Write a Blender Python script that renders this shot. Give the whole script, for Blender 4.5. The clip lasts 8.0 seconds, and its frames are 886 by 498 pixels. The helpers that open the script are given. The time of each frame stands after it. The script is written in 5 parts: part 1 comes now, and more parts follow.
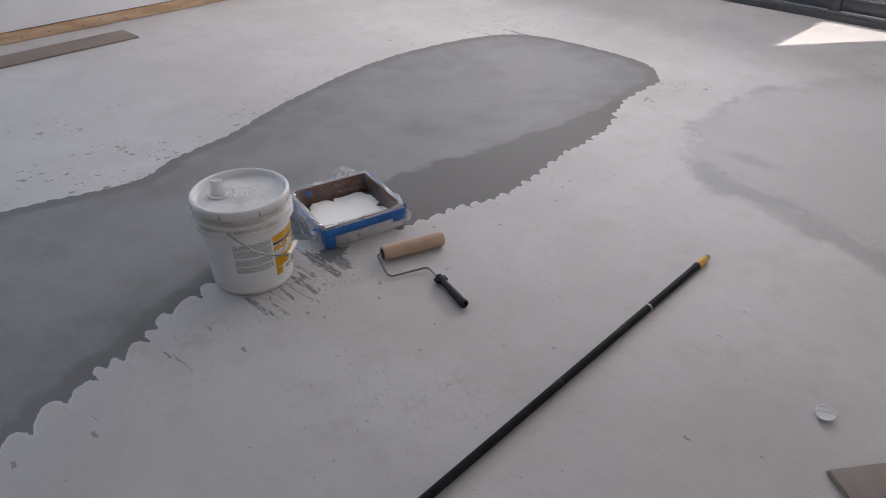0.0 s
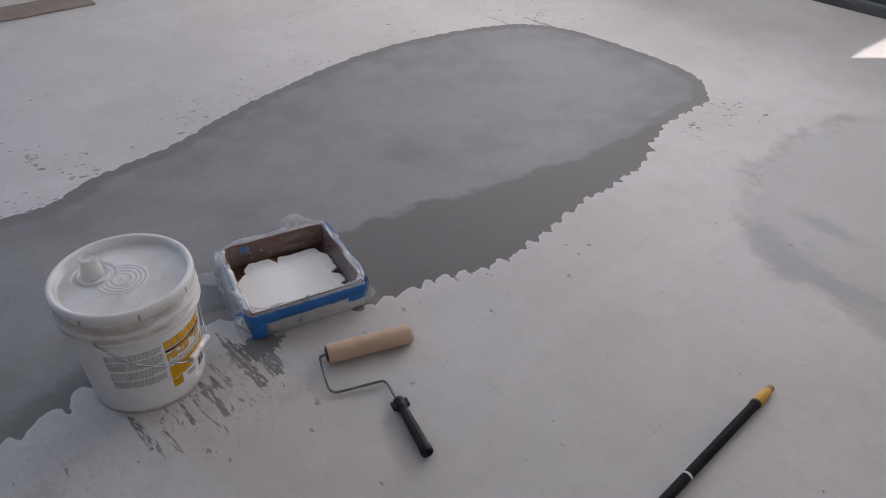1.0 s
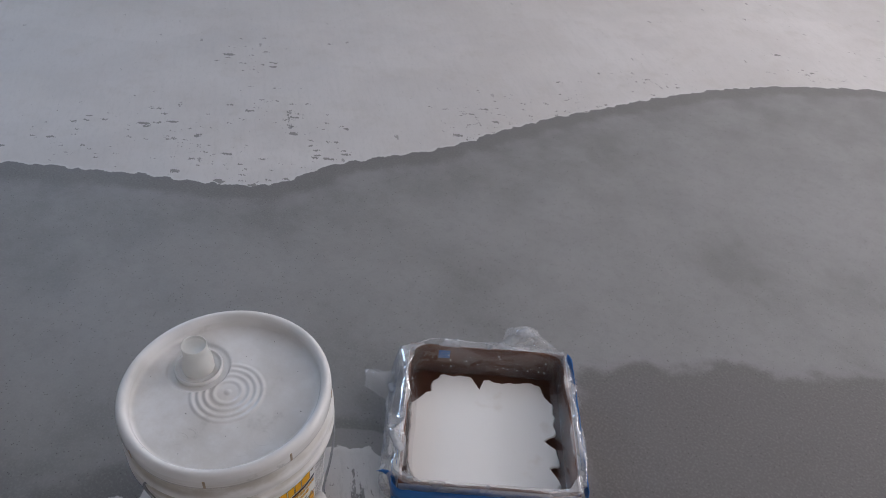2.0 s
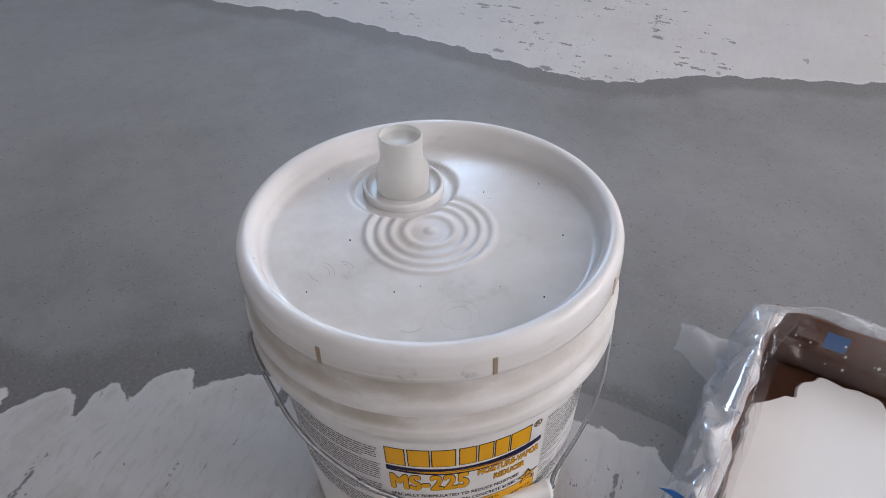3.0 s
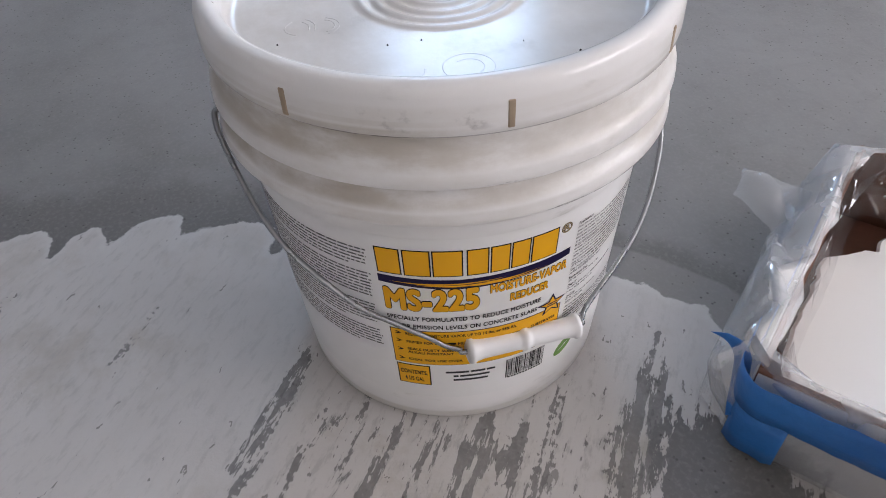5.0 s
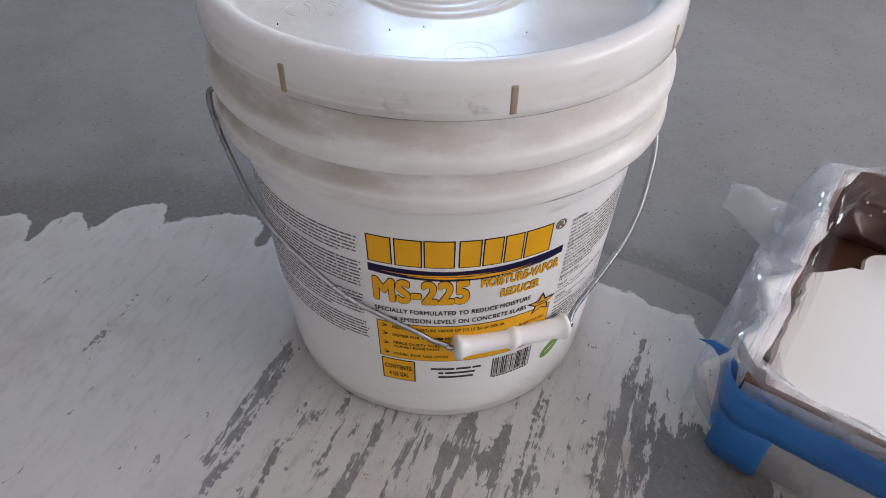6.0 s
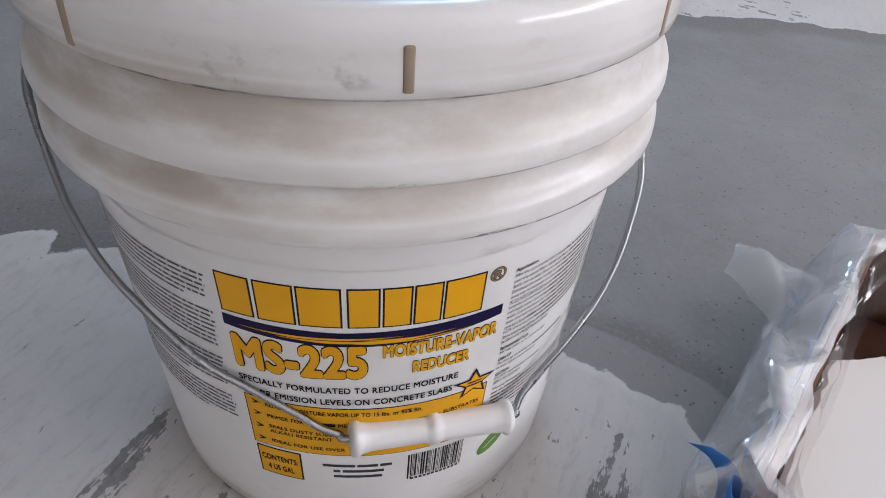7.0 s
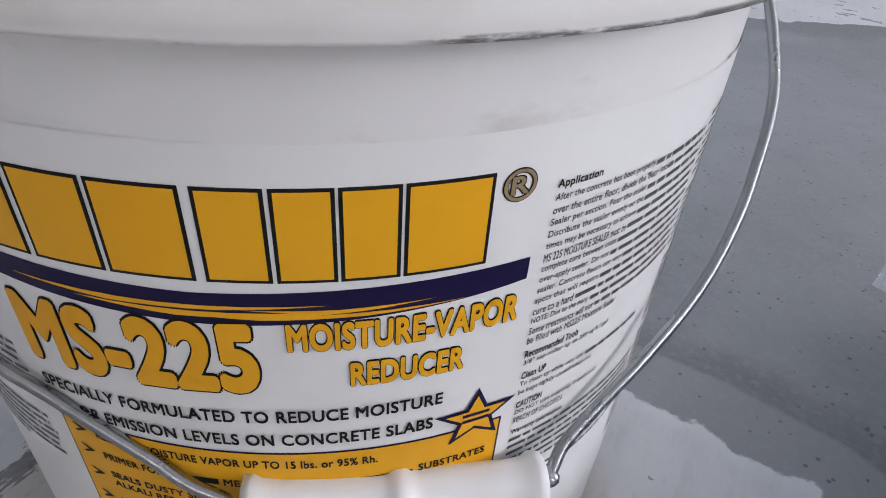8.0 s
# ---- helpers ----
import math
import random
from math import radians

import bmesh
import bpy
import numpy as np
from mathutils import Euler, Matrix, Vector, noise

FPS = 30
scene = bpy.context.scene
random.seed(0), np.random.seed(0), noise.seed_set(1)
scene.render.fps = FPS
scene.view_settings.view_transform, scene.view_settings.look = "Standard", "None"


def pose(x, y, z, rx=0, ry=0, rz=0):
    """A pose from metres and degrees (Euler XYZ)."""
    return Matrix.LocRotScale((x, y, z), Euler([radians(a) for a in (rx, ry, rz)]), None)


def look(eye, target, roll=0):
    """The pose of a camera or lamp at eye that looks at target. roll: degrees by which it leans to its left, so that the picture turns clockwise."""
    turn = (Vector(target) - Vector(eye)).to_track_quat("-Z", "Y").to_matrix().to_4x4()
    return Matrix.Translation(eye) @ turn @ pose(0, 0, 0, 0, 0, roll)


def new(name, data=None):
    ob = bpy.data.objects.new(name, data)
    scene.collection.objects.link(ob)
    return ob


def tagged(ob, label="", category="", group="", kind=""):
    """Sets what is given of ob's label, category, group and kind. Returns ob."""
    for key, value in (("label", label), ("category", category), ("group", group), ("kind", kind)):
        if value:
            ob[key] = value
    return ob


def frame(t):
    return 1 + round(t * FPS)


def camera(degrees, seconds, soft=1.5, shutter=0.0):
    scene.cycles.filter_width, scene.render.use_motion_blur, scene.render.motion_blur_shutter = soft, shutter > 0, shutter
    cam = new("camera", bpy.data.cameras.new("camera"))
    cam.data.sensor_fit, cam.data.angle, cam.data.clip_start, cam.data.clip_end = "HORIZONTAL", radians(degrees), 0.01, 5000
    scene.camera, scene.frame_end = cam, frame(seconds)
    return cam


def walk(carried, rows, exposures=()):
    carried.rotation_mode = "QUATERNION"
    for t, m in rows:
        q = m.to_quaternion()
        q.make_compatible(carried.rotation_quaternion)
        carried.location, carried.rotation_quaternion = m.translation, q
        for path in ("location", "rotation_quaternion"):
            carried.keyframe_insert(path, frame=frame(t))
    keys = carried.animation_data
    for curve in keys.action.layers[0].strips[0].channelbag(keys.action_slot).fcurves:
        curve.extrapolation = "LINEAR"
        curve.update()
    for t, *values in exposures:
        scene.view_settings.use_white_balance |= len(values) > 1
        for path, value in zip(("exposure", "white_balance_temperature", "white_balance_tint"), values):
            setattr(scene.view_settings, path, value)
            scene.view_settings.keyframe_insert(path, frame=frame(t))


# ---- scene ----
cam = camera(64.7, 8.0, soft=0.95)
EXPOSURES = [(0.0, 0.41, 6700, 18.7), (1.0, 0.28, 6660, 18.6), (2.2, 0.38, 6760, 18.8), (3.3, 0.84, 6840, 19.0), (6.5, 0.88, 6780, 18.4), (8.0, 0.91, 6400, 16.8)]
PATH = [
    (0, (0.125, -0.059, 1.435), (0.076, 1.615, 0.342), -0.3),
    (0.5, (0.137, 0.304, 1.428), (0.145, 1.935, 0.271), 0.6),
    (1, (0.213, 0.742, 1.383), (0.127, 2.349, 0.195), 2.4),
    (1.5, (0.166, 1.171, 1.354), (-0.225, 2.737, 0.173), 4.1),
    (2, (0.01, 1.569, 1.24), (-0.783, 2.856, -0.07), 5.9),
    (2.2, (-0.04, 1.672, 1.165), (-1.066, 2.726, -0.19), 3.5),
    (3.3, (-0.179, 1.794, 0.578), (-1.607, 2.376, -0.695), -2.0),
    (3.5, (-0.169, 1.798, 0.559), (-1.585, 2.347, -0.742), -2.5),
    (4, (-0.168, 1.796, 0.537), (-1.54, 2.297, -0.829), -3.2),
    (4.5, (-0.168, 1.81, 0.53), (-1.528, 2.298, -0.854), -3.5),
    (6, (-0.165, 1.797, 0.507), (-1.53, 2.345, -0.848), 1.1),
    (6.5, (-0.161, 1.819, 0.495), (-1.557, 2.478, -0.777), 4.7),
    (7, (-0.238, 1.882, 0.415), (-1.707, 2.467, -0.809), 4.3),
    (7.5, (-0.307, 1.935, 0.314), (-1.855, 2.484, -0.828), 4.6),
    (8, (-0.331, 1.945, 0.283), (-1.933, 2.404, -0.823), 3.2),
]
walk(cam, [(t, look(eye, target, roll)) for t, eye, target, roll in PATH], EXPOSURES)

# ---------------------------------------------------------------- world, sun, window light, added fill light
U = Vector((0.688, 0.725, 0.0)).normalized()      # along the boarded wall
V = Vector((0.725, -0.688, 0.0)).normalized()     # along the glazed wall
ROOM = Matrix(((U.x, V.x, 0, 0), (U.y, V.y, 0, 0), (0, 0, 1, 0), (0, 0, 0, 1)))
A0, A1, B0, B1, CEIL = -7.0, 5.86, -5.37, 4.6, 3.0
SUN_FROM = (U * 0.8 + V * 0.6).normalized()
SUN_ELEV = radians(48)

world = bpy.data.worlds.new("world")
scene.world = world
world.use_nodes = True
wn = world.node_tree
wn.nodes.clear()
sky = wn.nodes.new("ShaderNodeTexSky")
sky.sky_type = "NISHITA"
sky.sun_disc = False
sky.sun_elevation = SUN_ELEV
sky.sun_rotation = math.atan2(SUN_FROM.x, SUN_FROM.y)
back = wn.nodes.new("ShaderNodeBackground")
back.inputs["Strength"].default_value = 0.08
wout = wn.nodes.new("ShaderNodeOutputWorld")
wn.links.new(sky.outputs[0], back.inputs[0])
wn.links.new(back.outputs[0], wout.inputs[0])

sun = new("sun", bpy.data.lights.new("sun", "SUN"))
sun.data.energy, sun.data.angle, sun.data.color = 4.0, radians(0.5), (1.0, 0.96, 0.9)
sun_way = -(SUN_FROM * math.cos(SUN_ELEV) + Vector((0, 0, math.sin(SUN_ELEV))))
sun.matrix_world = sun_way.to_track_quat("-Z", "Y").to_matrix().to_4x4()


def window_fill_light(name, a, b, z, way, wide, high, watts, colour):
    lamp = new(name, bpy.data.lights.new(name, "AREA"))
    lamp.data.shape, lamp.data.size, lamp.data.size_y = "RECTANGLE", wide, high
    lamp.data.energy, lamp.data.color = watts, colour
    eye = ROOM @ Vector((a, b, z))
    lamp.matrix_world = look(eye, eye + way)
    return lamp


window_fill_light("window_fill_light", A1 - 0.03, -2.95, 1.95, -U + Vector((0, 0, 0.5)), 4.1, 1.3, 105, (0.94, 0.965, 1.0))
window_fill_light("window_fill_light", -0.43, B0 - 0.02, 2.3, V, 1.0, 1.05, 25, (0.44, 0.7, 1.0))
# unseen fill lamp, added to brighten the pail's front and the near floor
window_fill_light("window_fill_light", 4.1, B1 - 0.03, 2.05, -V + Vector((0, 0, 0.8)), 3.1, 1.4, 30, (1.0, 0.95, 0.88))

# ---------------------------------------------------------------- material helpers


def material(name):
    m = bpy.data.materials.new(name)
    m.use_nodes = True
    nt = m.node_tree
    return m, nt, nt.nodes["Principled BSDF"], nt.nodes["Material Output"]


def math_node(nt, op, a, b=None, c=None, clamp=False):
    n = nt.nodes.new("ShaderNodeMath")
    n.operation, n.use_clamp = op, clamp
    for i, x in enumerate((a, b, c)):
        if x is None:
            continue
        if isinstance(x, (int, float)):
            n.inputs[i].default_value = x
        else:
            nt.links.new(x, n.inputs[i])
    return n.outputs[0]


def blend(nt, fac, a, b):
    n = nt.nodes.new("ShaderNodeMix")
    n.data_type = "RGBA"
    for socket, x in ((n.inputs[0], fac), (n.inputs[6], a), (n.inputs[7], b)):
        if isinstance(x, (int, float)):
            socket.default_value = x
        elif isinstance(x, tuple):
            socket.default_value = (*x, 1.0)
        else:
            nt.links.new(x, socket)
    return n.outputs[2]


def ramp(nt, x, lo, hi):
    n = nt.nodes.new("ShaderNodeMapRange")
    n.interpolation_type = "SMOOTHSTEP"
    nt.links.new(x, n.inputs[0])
    n.inputs[1].default_value, n.inputs[2].default_value = lo, hi
    return n.outputs[0]


def coords(nt, scale=(1, 1, 1), turn=0.0):
    """Object coordinates, turned about z first and then stretched."""
    out = nt.nodes.new("ShaderNodeTexCoord").outputs["Object"]
    for rotation, size in (((0, 0, turn), (1, 1, 1)), ((0, 0, 0), scale)):
        mp = nt.nodes.new("ShaderNodeMapping")
        mp.inputs["Scale"].default_value = size
        mp.inputs["Rotation"].default_value = rotation
        nt.links.new(out, mp.inputs[0])
        out = mp.outputs[0]
    return out


def noise_out(nt, vec, scale, detail=4.0, rough=0.55):
    n = nt.nodes.new("ShaderNodeTexNoise")
    n.inputs["Scale"].default_value, n.inputs["Detail"].default_value = scale, detail
    n.inputs["Roughness"].default_value = rough
    nt.links.new(vec, n.inputs["Vector"])
    return n.outputs["Fac"]


def dots(nt, vec, scale, lo, hi, rnd=1.0):
    n = nt.nodes.new("ShaderNodeTexVoronoi")
    n.inputs["Scale"].default_value, n.inputs["Randomness"].default_value = scale, rnd
    nt.links.new(vec, n.inputs["Vector"])
    return ramp(nt, n.outputs["Distance"], hi, lo), n.outputs["Color"]


def bump(nt, bsdf, height, strength, distance):
    n = nt.nodes.new("ShaderNodeBump")
    n.inputs["Strength"].default_value, n.inputs["Distance"].default_value = strength, distance
    nt.links.new(height, n.inputs["Height"])
    nt.links.new(n.outputs[0], bsdf.inputs["Normal"])


def surface(name, colour, other, rough=0.5, metal=0.0, scale=12.0, grain=150.0, relief=0.15, depth=0.001, stretch=(1, 1, 1), spec=0.5, fine=0.15):
    """A two-scale surface: slow blotches between two colours, a fine grain and a light relief."""
    m, nt, bsdf, out = material(name)
    vec = coords(nt, stretch)
    slow = noise_out(nt, vec, scale, 5.0)
    quick = noise_out(nt, vec, grain, 3.0)
    base = blend(nt, ramp(nt, slow, 0.35, 0.68), colour, other)
    base = blend(nt, math_node(nt, "MULTIPLY", ramp(nt, quick, 0.45, 0.75), fine), base, tuple(c * 0.6 for c in colour))
    nt.links.new(base, bsdf.inputs["Base Color"])
    nt.links.new(math_node(nt, "MULTIPLY_ADD", slow, 0.16, rough - 0.08), bsdf.inputs["Roughness"])
    bsdf.inputs["Metallic"].default_value = metal
    bsdf.inputs["Specular IOR Level"].default_value = spec
    bump(nt, bsdf, quick, relief, depth)
    return m


def plain(name, colour, rough=0.5, metal=0.0):
    return surface(name, colour, tuple(c * 0.9 for c in colour), rough, metal, relief=0.03)


WHITE_WALL = surface("wall_paint", (0.83, 0.83, 0.83), (0.8, 0.8, 0.805), 0.85, scale=2.0, grain=90, relief=0.1)
CEILING = surface("ceiling_paint", (0.86, 0.86, 0.86), (0.83, 0.83, 0.835), 0.9, scale=1.5)
PLY = surface("plywood", (0.6, 0.43, 0.28), (0.46, 0.29, 0.16), 0.65, scale=5, grain=60, stretch=(1.0, 1.0, 7.0), relief=0.25)
DARK_GAP = plain("dark_gap", (0.02, 0.018, 0.016), 0.9)
FRAME = surface("dark_aluminium", (0.085, 0.092, 0.105), (0.105, 0.112, 0.125), 0.42, 0.3, scale=6)
KICK = surface("grey_sill", (0.16, 0.17, 0.18), (0.2, 0.2, 0.21), 0.4, 0.2, scale=4)
PLANK = surface("grey_brown_plank", (0.22, 0.175, 0.145), (0.255, 0.208, 0.172), 0.6, scale=3, grain=40, stretch=(8, 1, 8), relief=0.2)
PLANK_EDGE = surface("plank_edge", (0.4, 0.35, 0.28), (0.3, 0.26, 0.2), 0.7, scale=9)
CARD = surface("brown_cardboard", (0.18, 0.078, 0.047), (0.14, 0.06, 0.036), 0.75, scale=14, grain=200, relief=0.2)
CARD_OUT = surface("pale_cardboard", (0.55, 0.54, 0.54), (0.48, 0.47, 0.47), 0.7, scale=10)
TAPE = surface("blue_tape", (0.012, 0.13, 0.42), (0.02, 0.17, 0.5), 0.5, scale=18, grain=260, relief=0.3)
NAP = surface("tan_nap", (0.63, 0.46, 0.34), (0.55, 0.39, 0.28), 0.95, scale=18, grain=520, relief=0.5, depth=0.002, spec=0.15)
CORE = plain("dark_core", (0.05, 0.04, 0.035), 0.6)
STEEL = surface("dull_steel", (0.2, 0.2, 0.195), (0.13, 0.13, 0.125), 0.4, 0.8, scale=40)
WIRE = surface("galvanised_wire", (0.36, 0.37, 0.38), (0.28, 0.29, 0.3), 0.28, 1.0, scale=18)
BLACK = surface("black_plastic", (0.018, 0.018, 0.02), (0.022, 0.022, 0.024), 0.45, scale=25, spec=0.25)
POLE_BLACK = surface("black_pole", (0.006, 0.006, 0.008), (0.012, 0.012, 0.014), 0.55, scale=18, grain=120, spec=0.12)
YELLOW = surface("yellow_plastic", (0.72, 0.4, 0.05), (0.62, 0.32, 0.03), 0.42, scale=30)
THREAD = plain("worn_thread", (0.42, 0.3, 0.17), 0.6)
CHALK = plain("white_mark", (0.7, 0.7, 0.7), 0.7)
GRIP = surface("white_grip_plastic", (0.8, 0.8, 0.8), (0.76, 0.76, 0.76), 0.3, scale=25, relief=0.03, fine=0.03)
SPOUT = surface("milky_spout_plastic", (0.84, 0.84, 0.81), (0.8, 0.79, 0.75), 0.32, scale=30, relief=0.05, fine=0.05)


def let_light_through(m, share):
    """Thin milky plastic: part of the light comes through from the far side."""
    nt = m.node_tree
    through_it = nt.nodes.new("ShaderNodeBsdfTranslucent")
    through_it.inputs[0].default_value = (0.9, 0.9, 0.88, 1)
    mix = nt.nodes.new("ShaderNodeMixShader")
    mix.inputs[0].default_value = share
    nt.links.new(nt.nodes["Principled BSDF"].outputs[0], mix.inputs[1])
    nt.links.new(through_it.outputs[0], mix.inputs[2])
    nt.links.new(mix.outputs[0], nt.nodes["Material Output"].inputs[0])


let_light_through(SPOUT, 0.4)
CAP_WHITE = surface("white_cap_plastic", (0.87, 0.87, 0.87), (0.84, 0.84, 0.84), 0.35, scale=30, relief=0.03, fine=0.03)
SLOT = plain("slot_tan", (0.36, 0.28, 0.2), 0.8)
PAPER = surface("label_paper", (0.83, 0.83, 0.82), (0.8, 0.8, 0.79), 0.38, scale=20, relief=0.02, fine=0.03)
INK = surface("black_ink", (0.012, 0.012, 0.013), (0.015, 0.015, 0.016), 0.5, relief=0.03, spec=0.15)
INK_SOFT = surface("grey_ink", (0.05, 0.05, 0.052), (0.045, 0.045, 0.046), 0.5, relief=0.03, spec=0.2)
INK_PALE = plain("pale_grey_ink", (0.1, 0.1, 0.103), 0.5)
BRONZE = plain("bronze_ink", (0.33, 0.24, 0.13), 0.45)
NAVY = surface("navy_ink", (0.012, 0.008, 0.05), (0.01, 0.007, 0.042), 0.45, relief=0.03, spec=0.18)
ORANGE = surface("orange_ink", (0.86, 0.43, 0.012), (0.83, 0.4, 0.01), 0.42, scale=20, fine=0.02, relief=0.01, spec=0.25)
GREEN = plain("green_ink", (0.13, 0.3, 0.05), 0.45)


def milk():
    m, nt, bsdf, out = material("white_sealer")
    vec = coords(nt)
    slow = noise_out(nt, vec, 14.0, 3.0)
    nt.links.new(blend(nt, ramp(nt, slow, 0.62, 0.78), (0.91, 0.9, 0.87), (0.84, 0.81, 0.76)), bsdf.inputs["Base Color"])
    bsdf.inputs["Roughness"].default_value = 0.12
    bump(nt, bsdf, noise_out(nt, vec, 25.0, 2.0), 0.05, 0.002)
    return m


MILK = milk()


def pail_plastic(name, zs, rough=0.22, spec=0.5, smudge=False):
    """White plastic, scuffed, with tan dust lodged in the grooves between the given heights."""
    m, nt, bsdf, out = material(name)
    vec = coords(nt)
    slow = noise_out(nt, vec, 9.0, 5.0)
    around = noise_out(nt, coords(nt, (1, 1, 2.6)), 15.0, 7.0, 0.62)
    fine = noise_out(nt, vec, 240.0, 3.0)
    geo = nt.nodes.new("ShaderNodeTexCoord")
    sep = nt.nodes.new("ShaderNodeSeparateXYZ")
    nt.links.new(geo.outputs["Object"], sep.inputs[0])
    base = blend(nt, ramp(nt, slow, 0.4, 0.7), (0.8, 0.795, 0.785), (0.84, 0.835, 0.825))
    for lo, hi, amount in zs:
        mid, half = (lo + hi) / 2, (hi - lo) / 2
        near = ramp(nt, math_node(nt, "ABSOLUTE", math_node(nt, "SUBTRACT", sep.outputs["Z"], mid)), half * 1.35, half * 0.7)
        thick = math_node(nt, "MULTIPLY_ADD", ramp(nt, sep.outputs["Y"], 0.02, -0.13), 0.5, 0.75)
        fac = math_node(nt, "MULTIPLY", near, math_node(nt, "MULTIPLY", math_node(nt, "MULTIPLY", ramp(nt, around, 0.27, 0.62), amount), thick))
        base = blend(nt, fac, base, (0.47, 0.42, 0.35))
    smear = math_node(nt, "MULTIPLY", ramp(nt, around, 0.58, 0.74), 0.45)
    base = blend(nt, smear, base, (0.46, 0.44, 0.41))
    spots, tint = dots(nt, vec, 55.0, 0.03, 0.06)
    pick = math_node(nt, "GREATER_THAN", noise_out(nt, vec, 13.0, 2.0), 0.62)
    base = blend(nt, math_node(nt, "MULTIPLY", math_node(nt, "MULTIPLY", spots, pick), 0.7), base, (0.16, 0.14, 0.12))
    rub = ramp(nt, noise_out(nt, coords(nt, (1, 1, 3.0)), 17.0, 6.0, 0.7), 0.55, 0.62)
    for edge in (0.2472, 0.2746, 0.3075):
        line = ramp(nt, math_node(nt, "ABSOLUTE", math_node(nt, "SUBTRACT", sep.outputs["Z"], edge)), 0.0013, 0.0006)
        base = blend(nt, math_node(nt, "MULTIPLY", math_node(nt, "MULTIPLY", line, rub), 0.7), base, (0.13, 0.12, 0.11))
    if smudge:
        worn_side = math_node(nt, "MULTIPLY_ADD", sep.outputs["X"], 0.883, math_node(nt, "MULTIPLY", sep.outputs["Y"], -0.469))
        low = math_node(nt, "MULTIPLY", ramp(nt, sep.outputs["Z"], 0.31, 0.3135), ramp(nt, sep.outputs["Z"], 0.327, 0.32))
        dabs = ramp(nt, noise_out(nt, coords(nt, (1, 1, 1.3)), 62.0, 5.0, 0.62), 0.5, 0.66)
        base = blend(nt, math_node(nt, "MULTIPLY", math_node(nt, "MULTIPLY", ramp(nt, worn_side, 0.155, 0.1595), low), math_node(nt, "MULTIPLY", dabs, 0.6)), base, (0.36, 0.35, 0.34))
    # a black scuff rubbed along one stretch of the lips
    facing = math_node(nt, "MULTIPLY_ADD", sep.outputs["X"], 0.927, math_node(nt, "MULTIPLY", sep.outputs["Y"], 0.375))
    rubbed = math_node(nt, "MULTIPLY", ramp(nt, facing, 0.152, 0.1565), ramp(nt, noise_out(nt, coords(nt, (1, 1, 6.0)), 70.0, 5.0, 0.7), 0.4, 0.52))
    for edge, half, amount in ((0.2462, 0.0019, 0.85), (0.2738, 0.0011, 0.6)):
        line = ramp(nt, math_node(nt, "ABSOLUTE", math_node(nt, "SUBTRACT", sep.outputs["Z"], edge)), half, half * 0.6)
        base = blend(nt, math_node(nt, "MULTIPLY", math_node(nt, "MULTIPLY", line, rubbed), amount), base, (0.11, 0.105, 0.1))
    nt.links.new(base, bsdf.inputs["Base Color"])
    nt.links.new(math_node(nt, "MULTIPLY_ADD", around, 0.22, rough), bsdf.inputs["Roughness"])
    bsdf.inputs["Specular IOR Level"].default_value = spec
    bump(nt, bsdf, math_node(nt, "ADD", fine, math_node(nt, "MULTIPLY", slow, 3.0)), 0.05, 0.0015)
    return m


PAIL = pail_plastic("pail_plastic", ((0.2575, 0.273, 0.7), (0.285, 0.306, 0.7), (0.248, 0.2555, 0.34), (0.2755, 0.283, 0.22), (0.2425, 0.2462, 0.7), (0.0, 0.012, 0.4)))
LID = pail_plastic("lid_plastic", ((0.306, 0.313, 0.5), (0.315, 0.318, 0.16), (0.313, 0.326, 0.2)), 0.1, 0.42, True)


def film_material(name, thin, thick, gloss):
    m, nt, bsdf, out = material(name)
    vec = coords(nt)
    clear = nt.nodes.new("ShaderNodeBsdfTransparent")
    milkish = nt.nodes.new("ShaderNodeBsdfDiffuse")
    milkish.inputs[0].default_value = (0.8, 0.84, 0.89, 1)
    shine = nt.nodes.new("ShaderNodeBsdfGlossy")
    shine.inputs["Roughness"].default_value = 0.11
    body = nt.nodes.new("ShaderNodeMixShader")
    nt.links.new(math_node(nt, "MULTIPLY_ADD", ramp(nt, noise_out(nt, vec, 24.0, 4.0), 0.4, 0.8), thick, thin), body.inputs[0])
    nt.links.new(clear.outputs[0], body.inputs[1])
    nt.links.new(milkish.outputs[0], body.inputs[2])
    fr = nt.nodes.new("ShaderNodeFresnel")
    fr.inputs[0].default_value = 1.5
    top = nt.nodes.new("ShaderNodeMixShader")
    nt.links.new(math_node(nt, "MINIMUM", math_node(nt, "MULTIPLY", fr.outputs[0], 1.1), gloss), top.inputs[0])
    nt.links.new(body.outputs[0], top.inputs[1])
    nt.links.new(shine.outputs[0], top.inputs[2])
    b = nt.nodes.new("ShaderNodeBump")
    b.inputs["Strength"].default_value, b.inputs["Distance"].default_value = 0.2, 0.003
    nt.links.new(noise_out(nt, coords(nt, (1, 1, 0.5)), 30.0, 2.0), b.inputs["Height"])
    nt.links.new(b.outputs[0], shine.inputs["Normal"])
    nt.links.new(b.outputs[0], fr.inputs["Normal"])
    nt.links.new(top.outputs[0], out.inputs[0])
    return m


FILM = film_material("clear_film", 0.03, 0.12, 0.16)
FILM_FOLDED = film_material("folded_film", 0.2, 0.3, 0.3)


